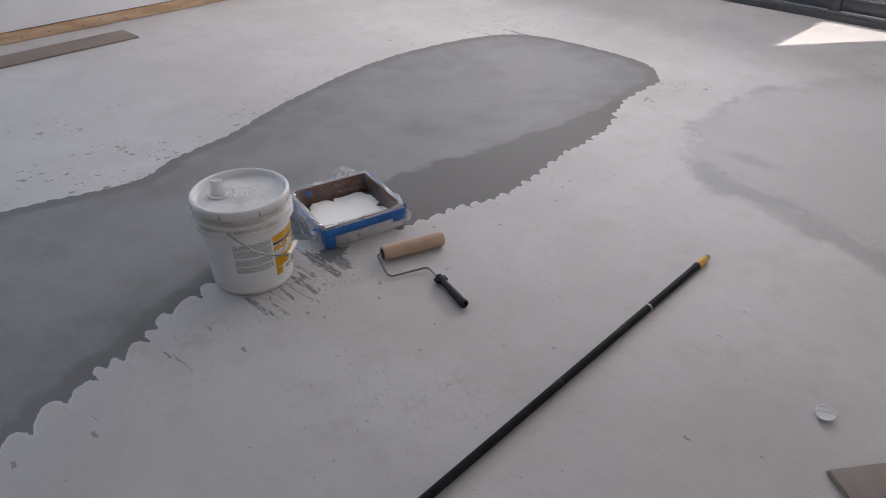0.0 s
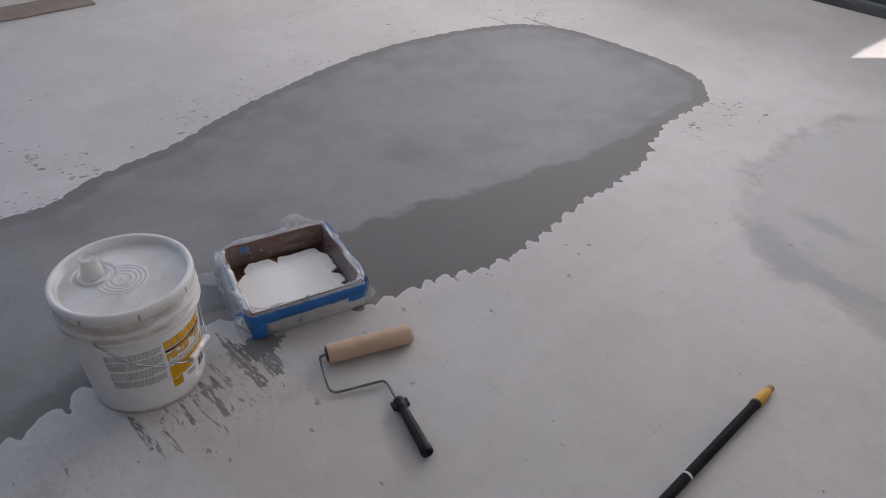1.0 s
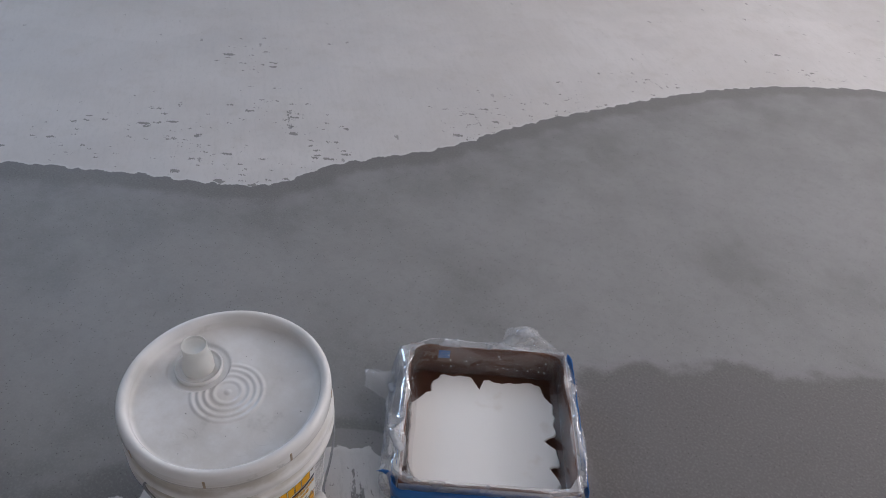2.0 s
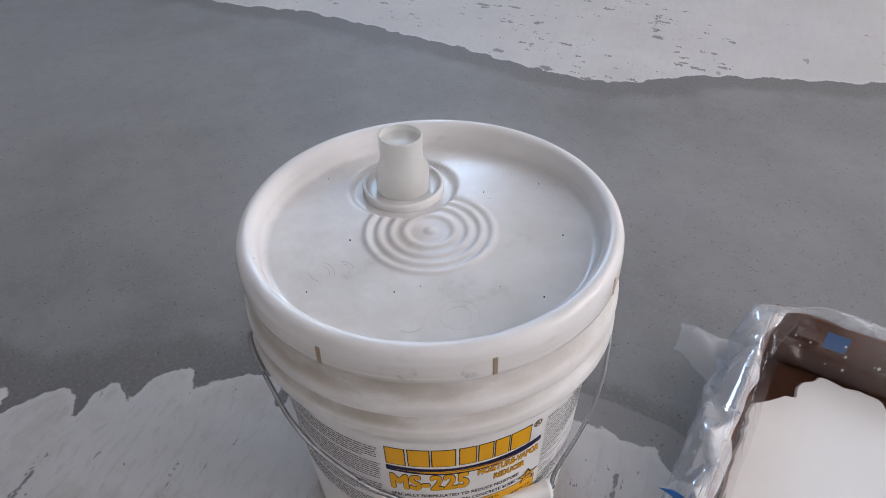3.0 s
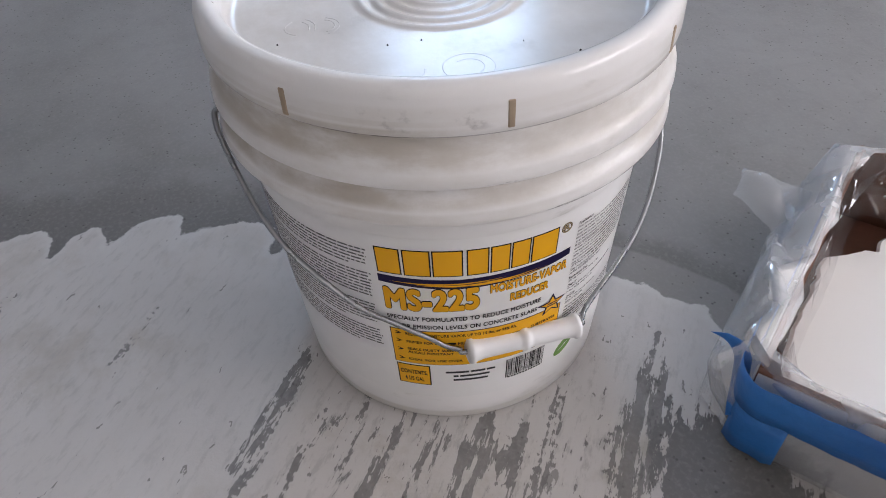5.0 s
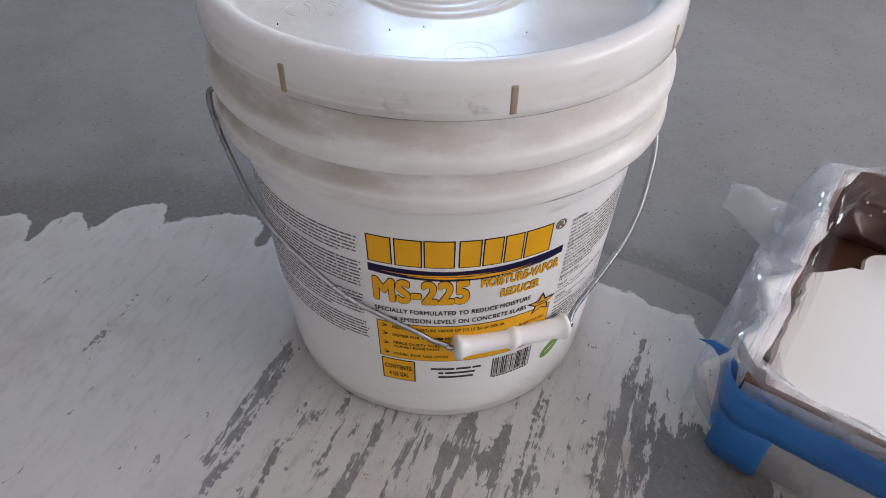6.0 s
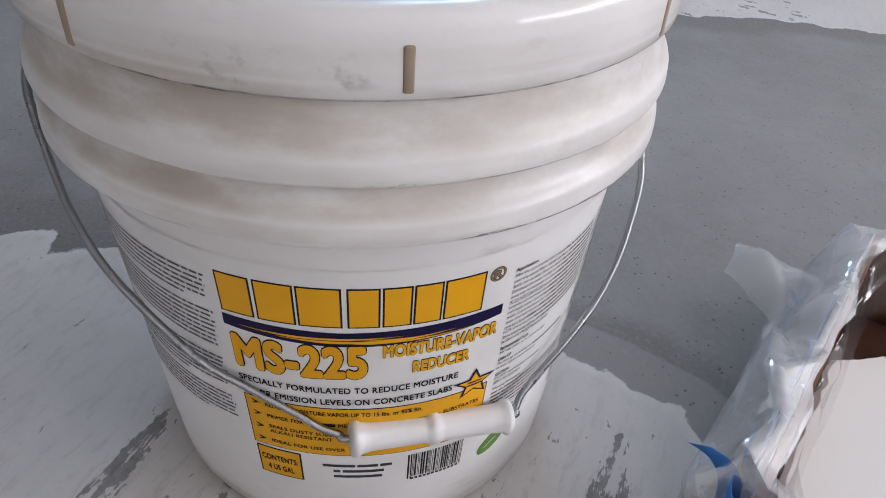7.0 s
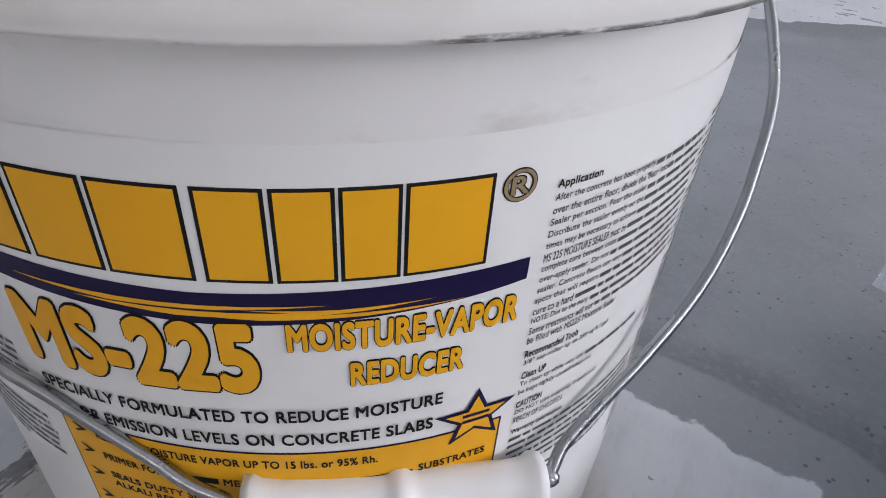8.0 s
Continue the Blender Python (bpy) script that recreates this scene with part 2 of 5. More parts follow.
def glass_material():
    m, nt, bsdf, out = material("window_glass")
    clear = nt.nodes.new("ShaderNodeBsdfTransparent")
    clear.inputs[0].default_value = (0.93, 0.95, 0.95, 1)
    shine = nt.nodes.new("ShaderNodeBsdfGlossy")
    shine.inputs["Roughness"].default_value = 0.02
    fr = nt.nodes.new("ShaderNodeFresnel")
    mix = nt.nodes.new("ShaderNodeMixShader")
    nt.links.new(fr.outputs[0], mix.inputs[0])
    nt.links.new(clear.outputs[0], mix.inputs[1])
    nt.links.new(shine.outputs[0], mix.inputs[2])
    nt.links.new(mix.outputs[0], out.inputs[0])
    return m


GLASS = glass_material()


def floor_material():
    """Concrete: a pale rolled coat, and the bare grey slab where the coat is not yet laid. The stored fields say how deep a place lies inside each stain."""
    m, nt, bsdf, out = material("coated_concrete")

    def field(name):
        n = nt.nodes.new("ShaderNodeAttribute")
        n.attribute_name = name
        return n.outputs["Fac"]

    vec = coords(nt)
    wet, band, faint, scrape = field("bare"), field("band"), field("faint"), field("scrape")
    n_big = noise_out(nt, vec, 1.3, 5.0, 0.6)
    n_mid = noise_out(nt, vec, 6.0, 6.0, 0.6)
    n_edge = noise_out(nt, vec, 34.0, 5.0, 0.65)
    n_fine = noise_out(nt, vec, 190.0, 4.0, 0.6)
    grit = noise_out(nt, vec, 620.0, 2.0, 0.6)
    # bare slab
    grey = blend(nt, ramp(nt, n_mid, 0.3, 0.72), (0.205, 0.202, 0.2), (0.275, 0.272, 0.27))
    haze = math_node(nt, "MULTIPLY", ramp(nt, wet, 0.1, 0.4), ramp(nt, n_big, 0.3, 0.62))
    grey = blend(nt, math_node(nt, "MULTIPLY", haze, 0.7), grey, (0.31, 0.307, 0.307))
    rim = ramp(nt, math_node(nt, "MULTIPLY_ADD", n_mid, 0.09, wet), 0.135, 0.09)
    grey = blend(nt, math_node(nt, "MULTIPLY", rim, 0.75), grey, (0.168, 0.161, 0.156))
    b_in = ramp(nt, math_node(nt, "ADD", band, math_node(nt, "MULTIPLY_ADD", n_mid, 0.2, -0.1)), -0.012, 0.03)
    grey = blend(nt, math_node(nt, "MULTIPLY", b_in, 0.85), grey, (0.148, 0.139, 0.133))
    grey = blend(nt, math_node(nt, "MULTIPLY", ramp(nt, n_edge, 0.42, 0.72), 0.2), grey, (0.17, 0.167, 0.164))
    lap_in = ramp(nt, math_node(nt, "ADD", field("lap"), math_node(nt, "MULTIPLY_ADD", n_edge, 0.02, -0.01)), -0.002, 0.003)
    lap_rim = math_node(nt, "MULTIPLY", lap_in, ramp(nt, field("lap"), 0.009, 0.004))
    grey = blend(nt, math_node(nt, "MULTIPLY", lap_in, 0.45), grey, (0.36, 0.352, 0.342))
    grey = blend(nt, math_node(nt, "MULTIPLY", lap_rim, 0.6), grey, (0.14, 0.137, 0.133))
    pores, tint = dots(nt, vec, 130.0, 0.1, 0.22)
    few = math_node(nt, "GREATER_THAN", noise_out(nt, vec, 60.0, 2.0), 0.52)
    grey = blend(nt, math_node(nt, "MULTIPLY", math_node(nt, "MULTIPLY", pores, few), 0.75), grey, (0.085, 0.08, 0.076))
    grey = blend(nt, math_node(nt, "MULTIPLY", ramp(nt, n_fine, 0.45, 0.7), 0.3), grey, (0.33, 0.32, 0.31))
    # pale coat
    pale = blend(nt, ramp(nt, n_big, 0.32, 0.7), (0.535, 0.512, 0.492), (0.625, 0.605, 0.588))
    lap = ramp(nt, noise_out(nt, coords(nt, (1.0, 0.6, 1.0), radians(41)), 1.7, 3.0, 0.5), 0.52, 0.545)
    pale = blend(nt, math_node(nt, "MULTIPLY", lap, 0.16), pale, (0.46, 0.452, 0.45))
    cloud = ramp(nt, noise_out(nt, vec, 2.6, 5.0, 0.65), 0.55, 0.75)
    pale = blend(nt, math_node(nt, "MULTIPLY", cloud, 0.3), pale, (0.44, 0.435, 0.43))
    pale = blend(nt, math_node(nt, "MULTIPLY", ramp(nt, n_mid, 0.5, 0.8), 0.35), pale, (0.5, 0.475, 0.455))
    brush = noise_out(nt, coords(nt, (3.0, 26.0, 1.0), radians(41)), 1.6, 5.0, 0.6)
    pale = blend(nt, math_node(nt, "MULTIPLY", ramp(nt, brush, 0.48, 0.72), 0.22), pale, (0.47, 0.455, 0.44))
    f_in = ramp(nt, math_node(nt, "ADD", faint, math_node(nt, "MULTIPLY_ADD", n_mid, 0.3, -0.15)), -0.05, 0.1)
    f_rim = math_node(nt, "MULTIPLY", f_in, ramp(nt, math_node(nt, "ADD", faint, math_node(nt, "MULTIPLY_ADD", n_mid, 0.5, -0.25)), 0.2, 0.06))
    pale = blend(nt, math_node(nt, "MULTIPLY", f_in, 0.5), pale, (0.4, 0.4, 0.395))
    pale = blend(nt, math_node(nt, "MULTIPLY", math_node(nt, "MULTIPLY", f_rim, ramp(nt, math_node(nt, "MULTIPLY_ADD", brush, 0.45, math_node(nt, "MULTIPLY", n_edge, 0.55)), 0.4, 0.58)), 0.3), pale, (0.32, 0.315, 0.307))
    wiped = ramp(nt, math_node(nt, "ADD", field("smear"), math_node(nt, "ADD", math_node(nt, "MULTIPLY_ADD", n_mid, 0.22, -0.11), math_node(nt, "MULTIPLY_ADD", n_edge, 0.06, -0.03))), -0.03, 0.05)
    pale = blend(nt, math_node(nt, "MULTIPLY", wiped, 0.6), pale, (0.335, 0.333, 0.325))
    pale = blend(nt, math_node(nt, "MULTIPLY", ramp(nt, n_fine, 0.5, 0.8), 0.12), pale, (0.38, 0.37, 0.36))
    # specks and scrapes through the coat
    skew = coords(nt, (1.0, 1.9, 1.0), radians(41))
    cells = nt.nodes.new("ShaderNodeTexVoronoi")
    cells.inputs["Scale"].default_value = 17.0
    warp = nt.nodes.new("ShaderNodeVectorMath")
    warp.operation = "ADD"
    wob = nt.nodes.new("ShaderNodeTexNoise")
    wob.inputs["Scale"].default_value, wob.inputs["Detail"].default_value = 70.0, 3.0
    shrink = nt.nodes.new("ShaderNodeVectorMath")
    shrink.operation = "SCALE"
    shrink.inputs["Scale"].default_value = 0.045
    nt.links.new(skew, wob.inputs["Vector"])
    nt.links.new(wob.outputs["Color"], shrink.inputs[0])
    nt.links.new(skew, warp.inputs[0])
    nt.links.new(shrink.outputs[0], warp.inputs[1])
    nt.links.new(warp.outputs[0], cells.inputs["Vector"])
    pick = nt.nodes.new("ShaderNodeSeparateColor")
    nt.links.new(cells.outputs["Color"], pick.inputs[0])
    near_edge = math_node(nt, "MULTIPLY", math_node(nt, "MULTIPLY", ramp(nt, wet, -0.3, -0.01), ramp(nt, noise_out(nt, vec, 3.2, 2.0), 0.34, 0.54)), 0.22)
    clump = math_node(nt, "MULTIPLY", ramp(nt, noise_out(nt, vec, 2.4, 3.0, 0.7), 0.55, 0.7), 0.1)
    dense = math_node(nt, "ADD", math_node(nt, "MAXIMUM", math_node(nt, "ADD", near_edge, clump), math_node(nt, "MULTIPLY", scrape, 0.4)), 0.045)
    shown = math_node(nt, "LESS_THAN", pick.outputs[0], dense)
    size = math_node(nt, "MULTIPLY_ADD", math_node(nt, "POWER", pick.outputs[1], 2.0), 0.2, 0.05)
    specks = math_node(nt, "MULTIPLY", shown, ramp(nt, math_node(nt, "SUBTRACT", size, cells.outputs["Distance"]), 0.0, 0.03))
    specks = math_node(nt, "MULTIPLY", specks, math_node(nt, "MULTIPLY_ADD", pick.outputs[2], 0.5, 0.45))
    tiny = nt.nodes.new("ShaderNodeTexVoronoi")
    tiny.inputs["Scale"].default_value = 62.0
    nt.links.new(warp.outputs[0], tiny.inputs["Vector"])
    tpick = nt.nodes.new("ShaderNodeSeparateColor")
    nt.links.new(tiny.outputs["Color"], tpick.inputs[0])
    tshown = math_node(nt, "LESS_THAN", tpick.outputs[0], math_node(nt, "MULTIPLY_ADD", scrape, 0.2, 0.025))
    tdots = math_node(nt, "MULTIPLY", tshown, ramp(nt, math_node(nt, "SUBTRACT", math_node(nt, "MULTIPLY_ADD", tpick.outputs[1], 0.24, 0.06), tiny.outputs["Distance"]), 0.0, 0.04))
    specks = math_node(nt, "MAXIMUM", specks, math_node(nt, "MULTIPLY", tdots, 0.8))
    # flecks along the far side, drawn out the other way by the roller
    drawn = nt.nodes.new("ShaderNodeVectorMath")
    drawn.operation = "ADD"
    across = coords(nt, (1.0, 2.0, 1.0), radians(-32))
    nt.links.new(across, drawn.inputs[0])
    nt.links.new(shrink.outputs[0], drawn.inputs[1])
    for grain_size, share, full in ((17.0, 0.5, 0.34), (36.0, 0.6, 0.4)):
        fl = nt.nodes.new("ShaderNodeTexVoronoi")
        fl.inputs["Scale"].default_value = grain_size
        nt.links.new(drawn.outputs[0], fl.inputs["Vector"])
        fpick = nt.nodes.new("ShaderNodeSeparateColor")
        nt.links.new(fl.outputs["Color"], fpick.inputs[0])
        fshown = math_node(nt, "LESS_THAN", fpick.outputs[0], math_node(nt, "MULTIPLY", field("fleck"), share))
        fsize = math_node(nt, "MULTIPLY_ADD", math_node(nt, "POWER", fpick.outputs[1], 1.6), full, 0.06)
        fdot = math_node(nt, "MULTIPLY", fshown, ramp(nt, math_node(nt, "SUBTRACT", fsize, fl.outputs["Distance"]), 0.0, 0.035))
        specks = math_node(nt, "MAXIMUM", specks, math_node(nt, "MULTIPLY", fdot, 0.85))
    streak = noise_out(nt, coords(nt, (9.0, 70.0, 1.0), radians(41)), 1.5, 6.0, 0.66)
    flake = noise_out(nt, coords(nt, (1.0, 3.0, 1.0), radians(41)), 34.0, 6.0, 0.72)
    worn = math_node(nt, "MULTIPLY_ADD", scrape, 0.8, 0.22, clamp=True)
    pale = blend(nt, math_node(nt, "MULTIPLY", ramp(nt, noise_out(nt, vec, 8.0, 6.0, 0.68), 0.5, 0.68), worn), pale, (0.44, 0.405, 0.36))
    pale = blend(nt, math_node(nt, "MULTIPLY", ramp(nt, flake, 0.5, 0.64), math_node(nt, "MULTIPLY", worn, 0.8)), pale, (0.4, 0.39, 0.375))
    cut = math_node(nt, "ADD", math_node(nt, "ADD", math_node(nt, "MULTIPLY", streak, 0.76), math_node(nt, "MULTIPLY", flake, 0.5)), math_node(nt, "MULTIPLY", scrape, 0.25))
    scraped = ramp(nt, cut, 0.897, 0.91)
    # the edge of the coat
    rag = math_node(nt, "ADD", math_node(nt, "MULTIPLY_ADD", n_edge, 0.022, -0.011), math_node(nt, "MULTIPLY_ADD", noise_out(nt, vec, 14.0, 4.0, 0.6), 0.03, -0.015))
    inside = ramp(nt, math_node(nt, "ADD", wet, rag), -0.001, 0.002)
    # paler line outside the edge: highlight on the coat's thickness, put into colour
    lip_highlight = math_node(nt, "MULTIPLY", ramp(nt, math_node(nt, "ADD", wet, rag), -0.012, -0.002), math_node(nt, "SUBTRACT", 1.0, inside))
    pale = blend(nt, math_node(nt, "MULTIPLY", lip_highlight, 0.35), pale, (0.66, 0.65, 0.64))
    pale = blend(nt, specks, pale, (0.2, 0.19, 0.18))
    torn = math_node(nt, "ADD", math_node(nt, "MULTIPLY_ADD", flake, 0.13, -0.079), math_node(nt, "MULTIPLY_ADD", n_edge, 0.03, -0.015))
    inside = math_node(nt, "MAXIMUM", inside, ramp(nt, math_node(nt, "ADD", field("spill"), torn), -0.001, 0.002))
    bare = math_node(nt, "MAXIMUM", inside, math_node(nt, "MULTIPLY", scraped, math_node(nt, "MULTIPLY_ADD", n_edge, 0.5, 0.6, clamp=True)))
    base = blend(nt, bare, pale, grey)
    nt.links.new(base, bsdf.inputs["Base Color"])
    nt.links.new(math_node(nt, "ADD", math_node(nt, "MULTIPLY_ADD", bare, 0.02, 0.5), math_node(nt, "MULTIPLY_ADD", n_mid, 0.2, -0.1)), bsdf.inputs["Roughness"])
    bsdf.inputs["Specular IOR Level"].default_value = 0.18
    height = math_node(nt, "ADD", math_node(nt, "MULTIPLY", bare, -1.0), math_node(nt, "ADD", math_node(nt, "MULTIPLY", n_fine, 0.5), math_node(nt, "MULTIPLY", grit, 0.25)))
    bump(nt, bsdf, height, 0.6, 0.001)
    return m


FLOOR = floor_material()

# ---------------------------------------------------------------- mesh helpers


def link(name, bm, mat, parent=None, label="", smooth=True):
    me = bpy.data.meshes.new(name)
    bm.to_mesh(me)
    bm.free()
    me.materials.append(mat)
    for p in me.polygons:
        p.use_smooth = smooth
    ob = new(name, me)
    if parent is not None:
        ob.parent = parent
    if label:
        ob["label"] = label
    return ob


def part(name, bm, mat, parent, label="", smooth=True):
    return link(name, bm, mat, parent, label, smooth)


def thing(name, m, label, category, group=""):
    ob = new(name)
    ob.empty_display_size = 0.05
    ob.matrix_world = m
    return tagged(ob, label, category, group)


def structure(name, bm, mat, label, category, smooth=False):
    return tagged(link(name, bm, mat, None, "", smooth), label, category, "", "structure")


def box(x0, x1, y0, y1, z0, z1, bevel=0.0, segments=2, m=None):
    bm = bmesh.new()
    vs = [bm.verts.new((x, y, z)) for z in (z0, z1) for y in (y0, y1) for x in (x0, x1)]
    for f in ((0, 2, 3, 1), (4, 5, 7, 6), (0, 1, 5, 4), (2, 6, 7, 3), (0, 4, 6, 2), (1, 3, 7, 5)):
        bm.faces.new([vs[i] for i in f])
    if bevel:
        bmesh.ops.bevel(bm, geom=list(bm.edges), offset=bevel, segments=segments, profile=0.5, affect="EDGES")
    if m is not None:
        bm.transform(m)
    return bm


def lathe(profile, steps=96, m=None, wobble=0.0):
    """A turned form round z from (radius, height) pairs; a radius of 0 closes it."""
    bm = bmesh.new()
    rings = []
    for r, z in profile:
        if r < 1e-6:
            rings.append([bm.verts.new((0, 0, z))])
        else:
            ring = []
            for i in range(steps):
                a = 2 * math.pi * i / steps
                w = 1 + wobble * math.sin(3 * a + 1) + 0.6 * wobble * math.sin(5 * a)
                ring.append(bm.verts.new((r * w * math.cos(a), r * w * math.sin(a), z)))
            rings.append(ring)
    for lo, hi in zip(rings, rings[1:]):
        for i in range(steps):
            j = (i + 1) % steps
            quad = [lo[i % len(lo)], lo[j % len(lo)], hi[j % len(hi)], hi[i % len(hi)]]
            quad = [v for k, v in enumerate(quad) if v not in quad[:k]]
            if len(quad) > 2:
                bm.faces.new(quad)
    bmesh.ops.recalc_face_normals(bm, faces=bm.faces)
    if m is not None:
        bm.transform(m)
    return bm


def smooth_line(points, per=8):
    """Catmull-Rom through the points."""
    pts = [Vector(p) for p in points]
    out = []
    for i in range(len(pts) - 1):
        p0, p1, p2, p3 = pts[max(i - 1, 0)], pts[i], pts[i + 1], pts[min(i + 2, len(pts) - 1)]
        for k in range(per):
            t = k / per
            out.append(0.5 * (2 * p1 + (p2 - p0) * t + (2 * p0 - 5 * p1 + 4 * p2 - p3) * t * t + (3 * p1 - p0 - 3 * p2 + p3) * t ** 3))
    out.append(pts[-1])
    return out


def tube(points, radius, sides=10):
    """A round bar along the points; radius is a number or one per point."""
    bm = bmesh.new()
    rings, side = [], None
    n = len(points)
    for i, p in enumerate(points):
        way = (points[min(i + 1, n - 1)] - points[max(i - 1, 0)]).normalized()
        if side is None:
            side = way.orthogonal().normalized()
        side = (side - way * side.dot(way)).normalized()
        up = way.cross(side)
        r = radius[i] if isinstance(radius, (list, tuple)) else radius
        rings.append([bm.verts.new(p + r * (math.cos(a) * side + math.sin(a) * up)) for a in (2 * math.pi * k / sides for k in range(sides))])
    for lo, hi in zip(rings, rings[1:]):
        for k in range(sides):
            bm.faces.new((lo[k], lo[(k + 1) % sides], hi[(k + 1) % sides], hi[k]))
    bm.faces.new(rings[0][::-1])
    bm.faces.new(rings[-1])
    bmesh.ops.recalc_face_normals(bm, faces=bm.faces)
    return bm


def axis_pose(p, q):
    """A pose at p whose z runs towards q."""
    p, q = Vector(p), Vector(q)
    return Matrix.Translation(p) @ (q - p).to_track_quat("Z", "Y").to_matrix().to_4x4()


# ---------------------------------------------------------------- the floor


def edge_line(points, amp, step, sharp, seed, per=40):
    """A rolled edge: the smooth line with lobes of uneven width bulging to its left."""
    rnd = random.Random(seed)
    line = smooth_line([(x, y, 0) for x, y in points], per)
    out, s, size, lean = [], 0.0, step, 1.0
    for i, p in enumerate(line):
        q = line[min(i + 1, len(line) - 1)]
        o = line[max(i - 1, 0)]
        way = (q - o).normalized()
        left = Vector((-way.y, way.x, 0))
        t = s / size
        lobe = (math.sin(math.pi * min(1, t ** sharp))) ** 0.6 if t < 1 else 0
        out.append((p + left * amp * lean * (lobe - 0.5)).to_2d())
        s += (q - p).length
        if s > size:
            s, size, lean = 0.0, step * rnd.uniform(0.5, 1.5), rnd.uniform(0.4, 1.3)
    return [(v.x, v.y) for v in out]


def inside_depth(x, y, poly):
    """Signed distance to a closed outline, plus inside, for arrays of places."""
    p = np.array(poly)
    q = np.roll(p, -1, 0)
    best = np.full(x.shape, 1e9)
    odd = np.zeros(x.shape, bool)
    for (ax, ay), (bx, by) in zip(p, q):
        dx, dy = bx - ax, by - ay
        ll = dx * dx + dy * dy
        if ll < 1e-12:
            continue
        t = np.clip(((x - ax) * dx + (y - ay) * dy) / ll, 0, 1)
        best = np.minimum(best, (x - ax - t * dx) ** 2 + (y - ay - t * dy) ** 2)
        if dy:
            odd ^= ((ay > y) != (by > y)) & (x < ax + (y - ay) / dy * dx)
    return np.where(odd, 1, -1) * np.sqrt(best)


FAR_EDGE = edge_line([(-4.2, 1.3), (-2.9, 1.72), (-2.23, 2.0), (-1.99, 2.23), (-1.63, 2.465), (-1.31, 2.67), (-1.22, 2.9), (-1.03, 3.19), (-0.93, 3.45), (-0.78, 3.75), (-0.5, 4.22),
                      (-0.17, 4.58), (0.25, 4.87), (0.57, 4.915), (0.89, 4.72), (1.275, 4.31), (1.29, 3.95)], 0.012, 0.06, 1.0, 1, 22)
NEAR_EDGE = edge_line([(1.29, 3.95), (1.04, 3.67), (0.85, 3.25), (0.62, 2.98), (0.345, 2.6), (0.08, 2.425), (-0.09, 2.29)], -0.032, 0.06, 0.55, 2, 40)
MID_EDGE = edge_line([(-0.09, 2.29), (-0.3, 2.24), (-0.446, 2.204), (-0.53, 2.172), (-0.6, 2.12), (-0.7, 1.98)], 0.022, 0.05, 1.0, 3, 20)
LOBES = edge_line([(-0.7, 1.98), (-0.755, 1.86), (-0.812, 1.76), (-0.845, 1.69), (-0.862, 1.58), (-0.925, 1.47), (-0.98, 1.35), (-1.045, 1.2), (-1.15, 1.0), (-1.5, 0.3)], -0.058, 0.082, 0.5, 11, 40)
BARE = FAR_EDGE + NEAR_EDGE[1:] + MID_EDGE[1:] + LOBES[1:] + [(-2.4, -0.6), (-4.2, -0.6)]
BAND = [(-0.26, 2.66), (-0.07, 2.83), (0.33, 3.1), (0.6, 3.31), (0.83, 3.54), (1.02, 3.72), (1.25, 3.75), (0.9, 3.1), (0.4, 2.5), (0.0, 2.25), (-0.2, 2.5)]
FAINT = [(3.6, 4.1), (2.7, 4.13), (2.2, 4.03), (1.8, 3.88), (1.5, 3.61), (1.3, 3.34), (1.17, 3.0), (1.19, 2.63), (1.43, 2.46), (1.6, 2.13), (1.75, 1.8), (2.6, 1.5), (3.8, 2.2)]
LAP = [(-0.63, 2.15), (-0.58, 2.195), (-0.52, 2.235), (-0.46, 2.25), (-0.4, 2.245), (-0.4, 2.18), (-0.52, 2.14), (-0.62, 2.08)]


SPILL = [(-0.491, 2.137), (-0.46, 2.12), (-0.432, 2.107), (-0.41, 2.11), (-0.416, 2.143), (-0.423, 2.157), (-0.404, 2.15), (-0.376, 2.17), (-0.29, 2.16), (-0.29, 2.08), (-0.34, 2.02), (-0.38, 2.025), (-0.397, 2.049), (-0.432, 2.08), (-0.464, 2.11)]


# darker wipes over the faint patch
SMEARS = ([(1.153, 2.952), (1.262, 2.893), (1.371, 2.67), (1.51, 2.521), (1.61, 2.295), (1.7, 2.136), (1.95, 1.8), (1.75, 1.85), (1.57, 2.095), (1.505, 2.231), (1.393, 2.334), (1.316, 2.541), (1.204, 2.564), (1.152, 2.776)],
          [(1.3, 3.382), (1.351, 3.327), (1.301, 3.149), (1.216, 3.016), (1.177, 3.047)],
          [(1.352, 3.018), (1.47, 3.005), (1.583, 2.84), (1.52, 2.81), (1.399, 2.911)],
          [(1.394, 3.481), (1.679, 3.781), (2.008, 3.973), (1.997, 3.901), (1.682, 3.693), (1.409, 3.403)])


def spaced(stops):
    """Grid lines from (end, step) pairs."""
    out = [stops[0][0]]
    for end, step in stops[1:]:
        n = max(1, round((end - out[-1]) / step))
        start = out[-1]
        out += [start + (end - start) * (k + 1) / n for k in range(n)]
    return np.array(out)


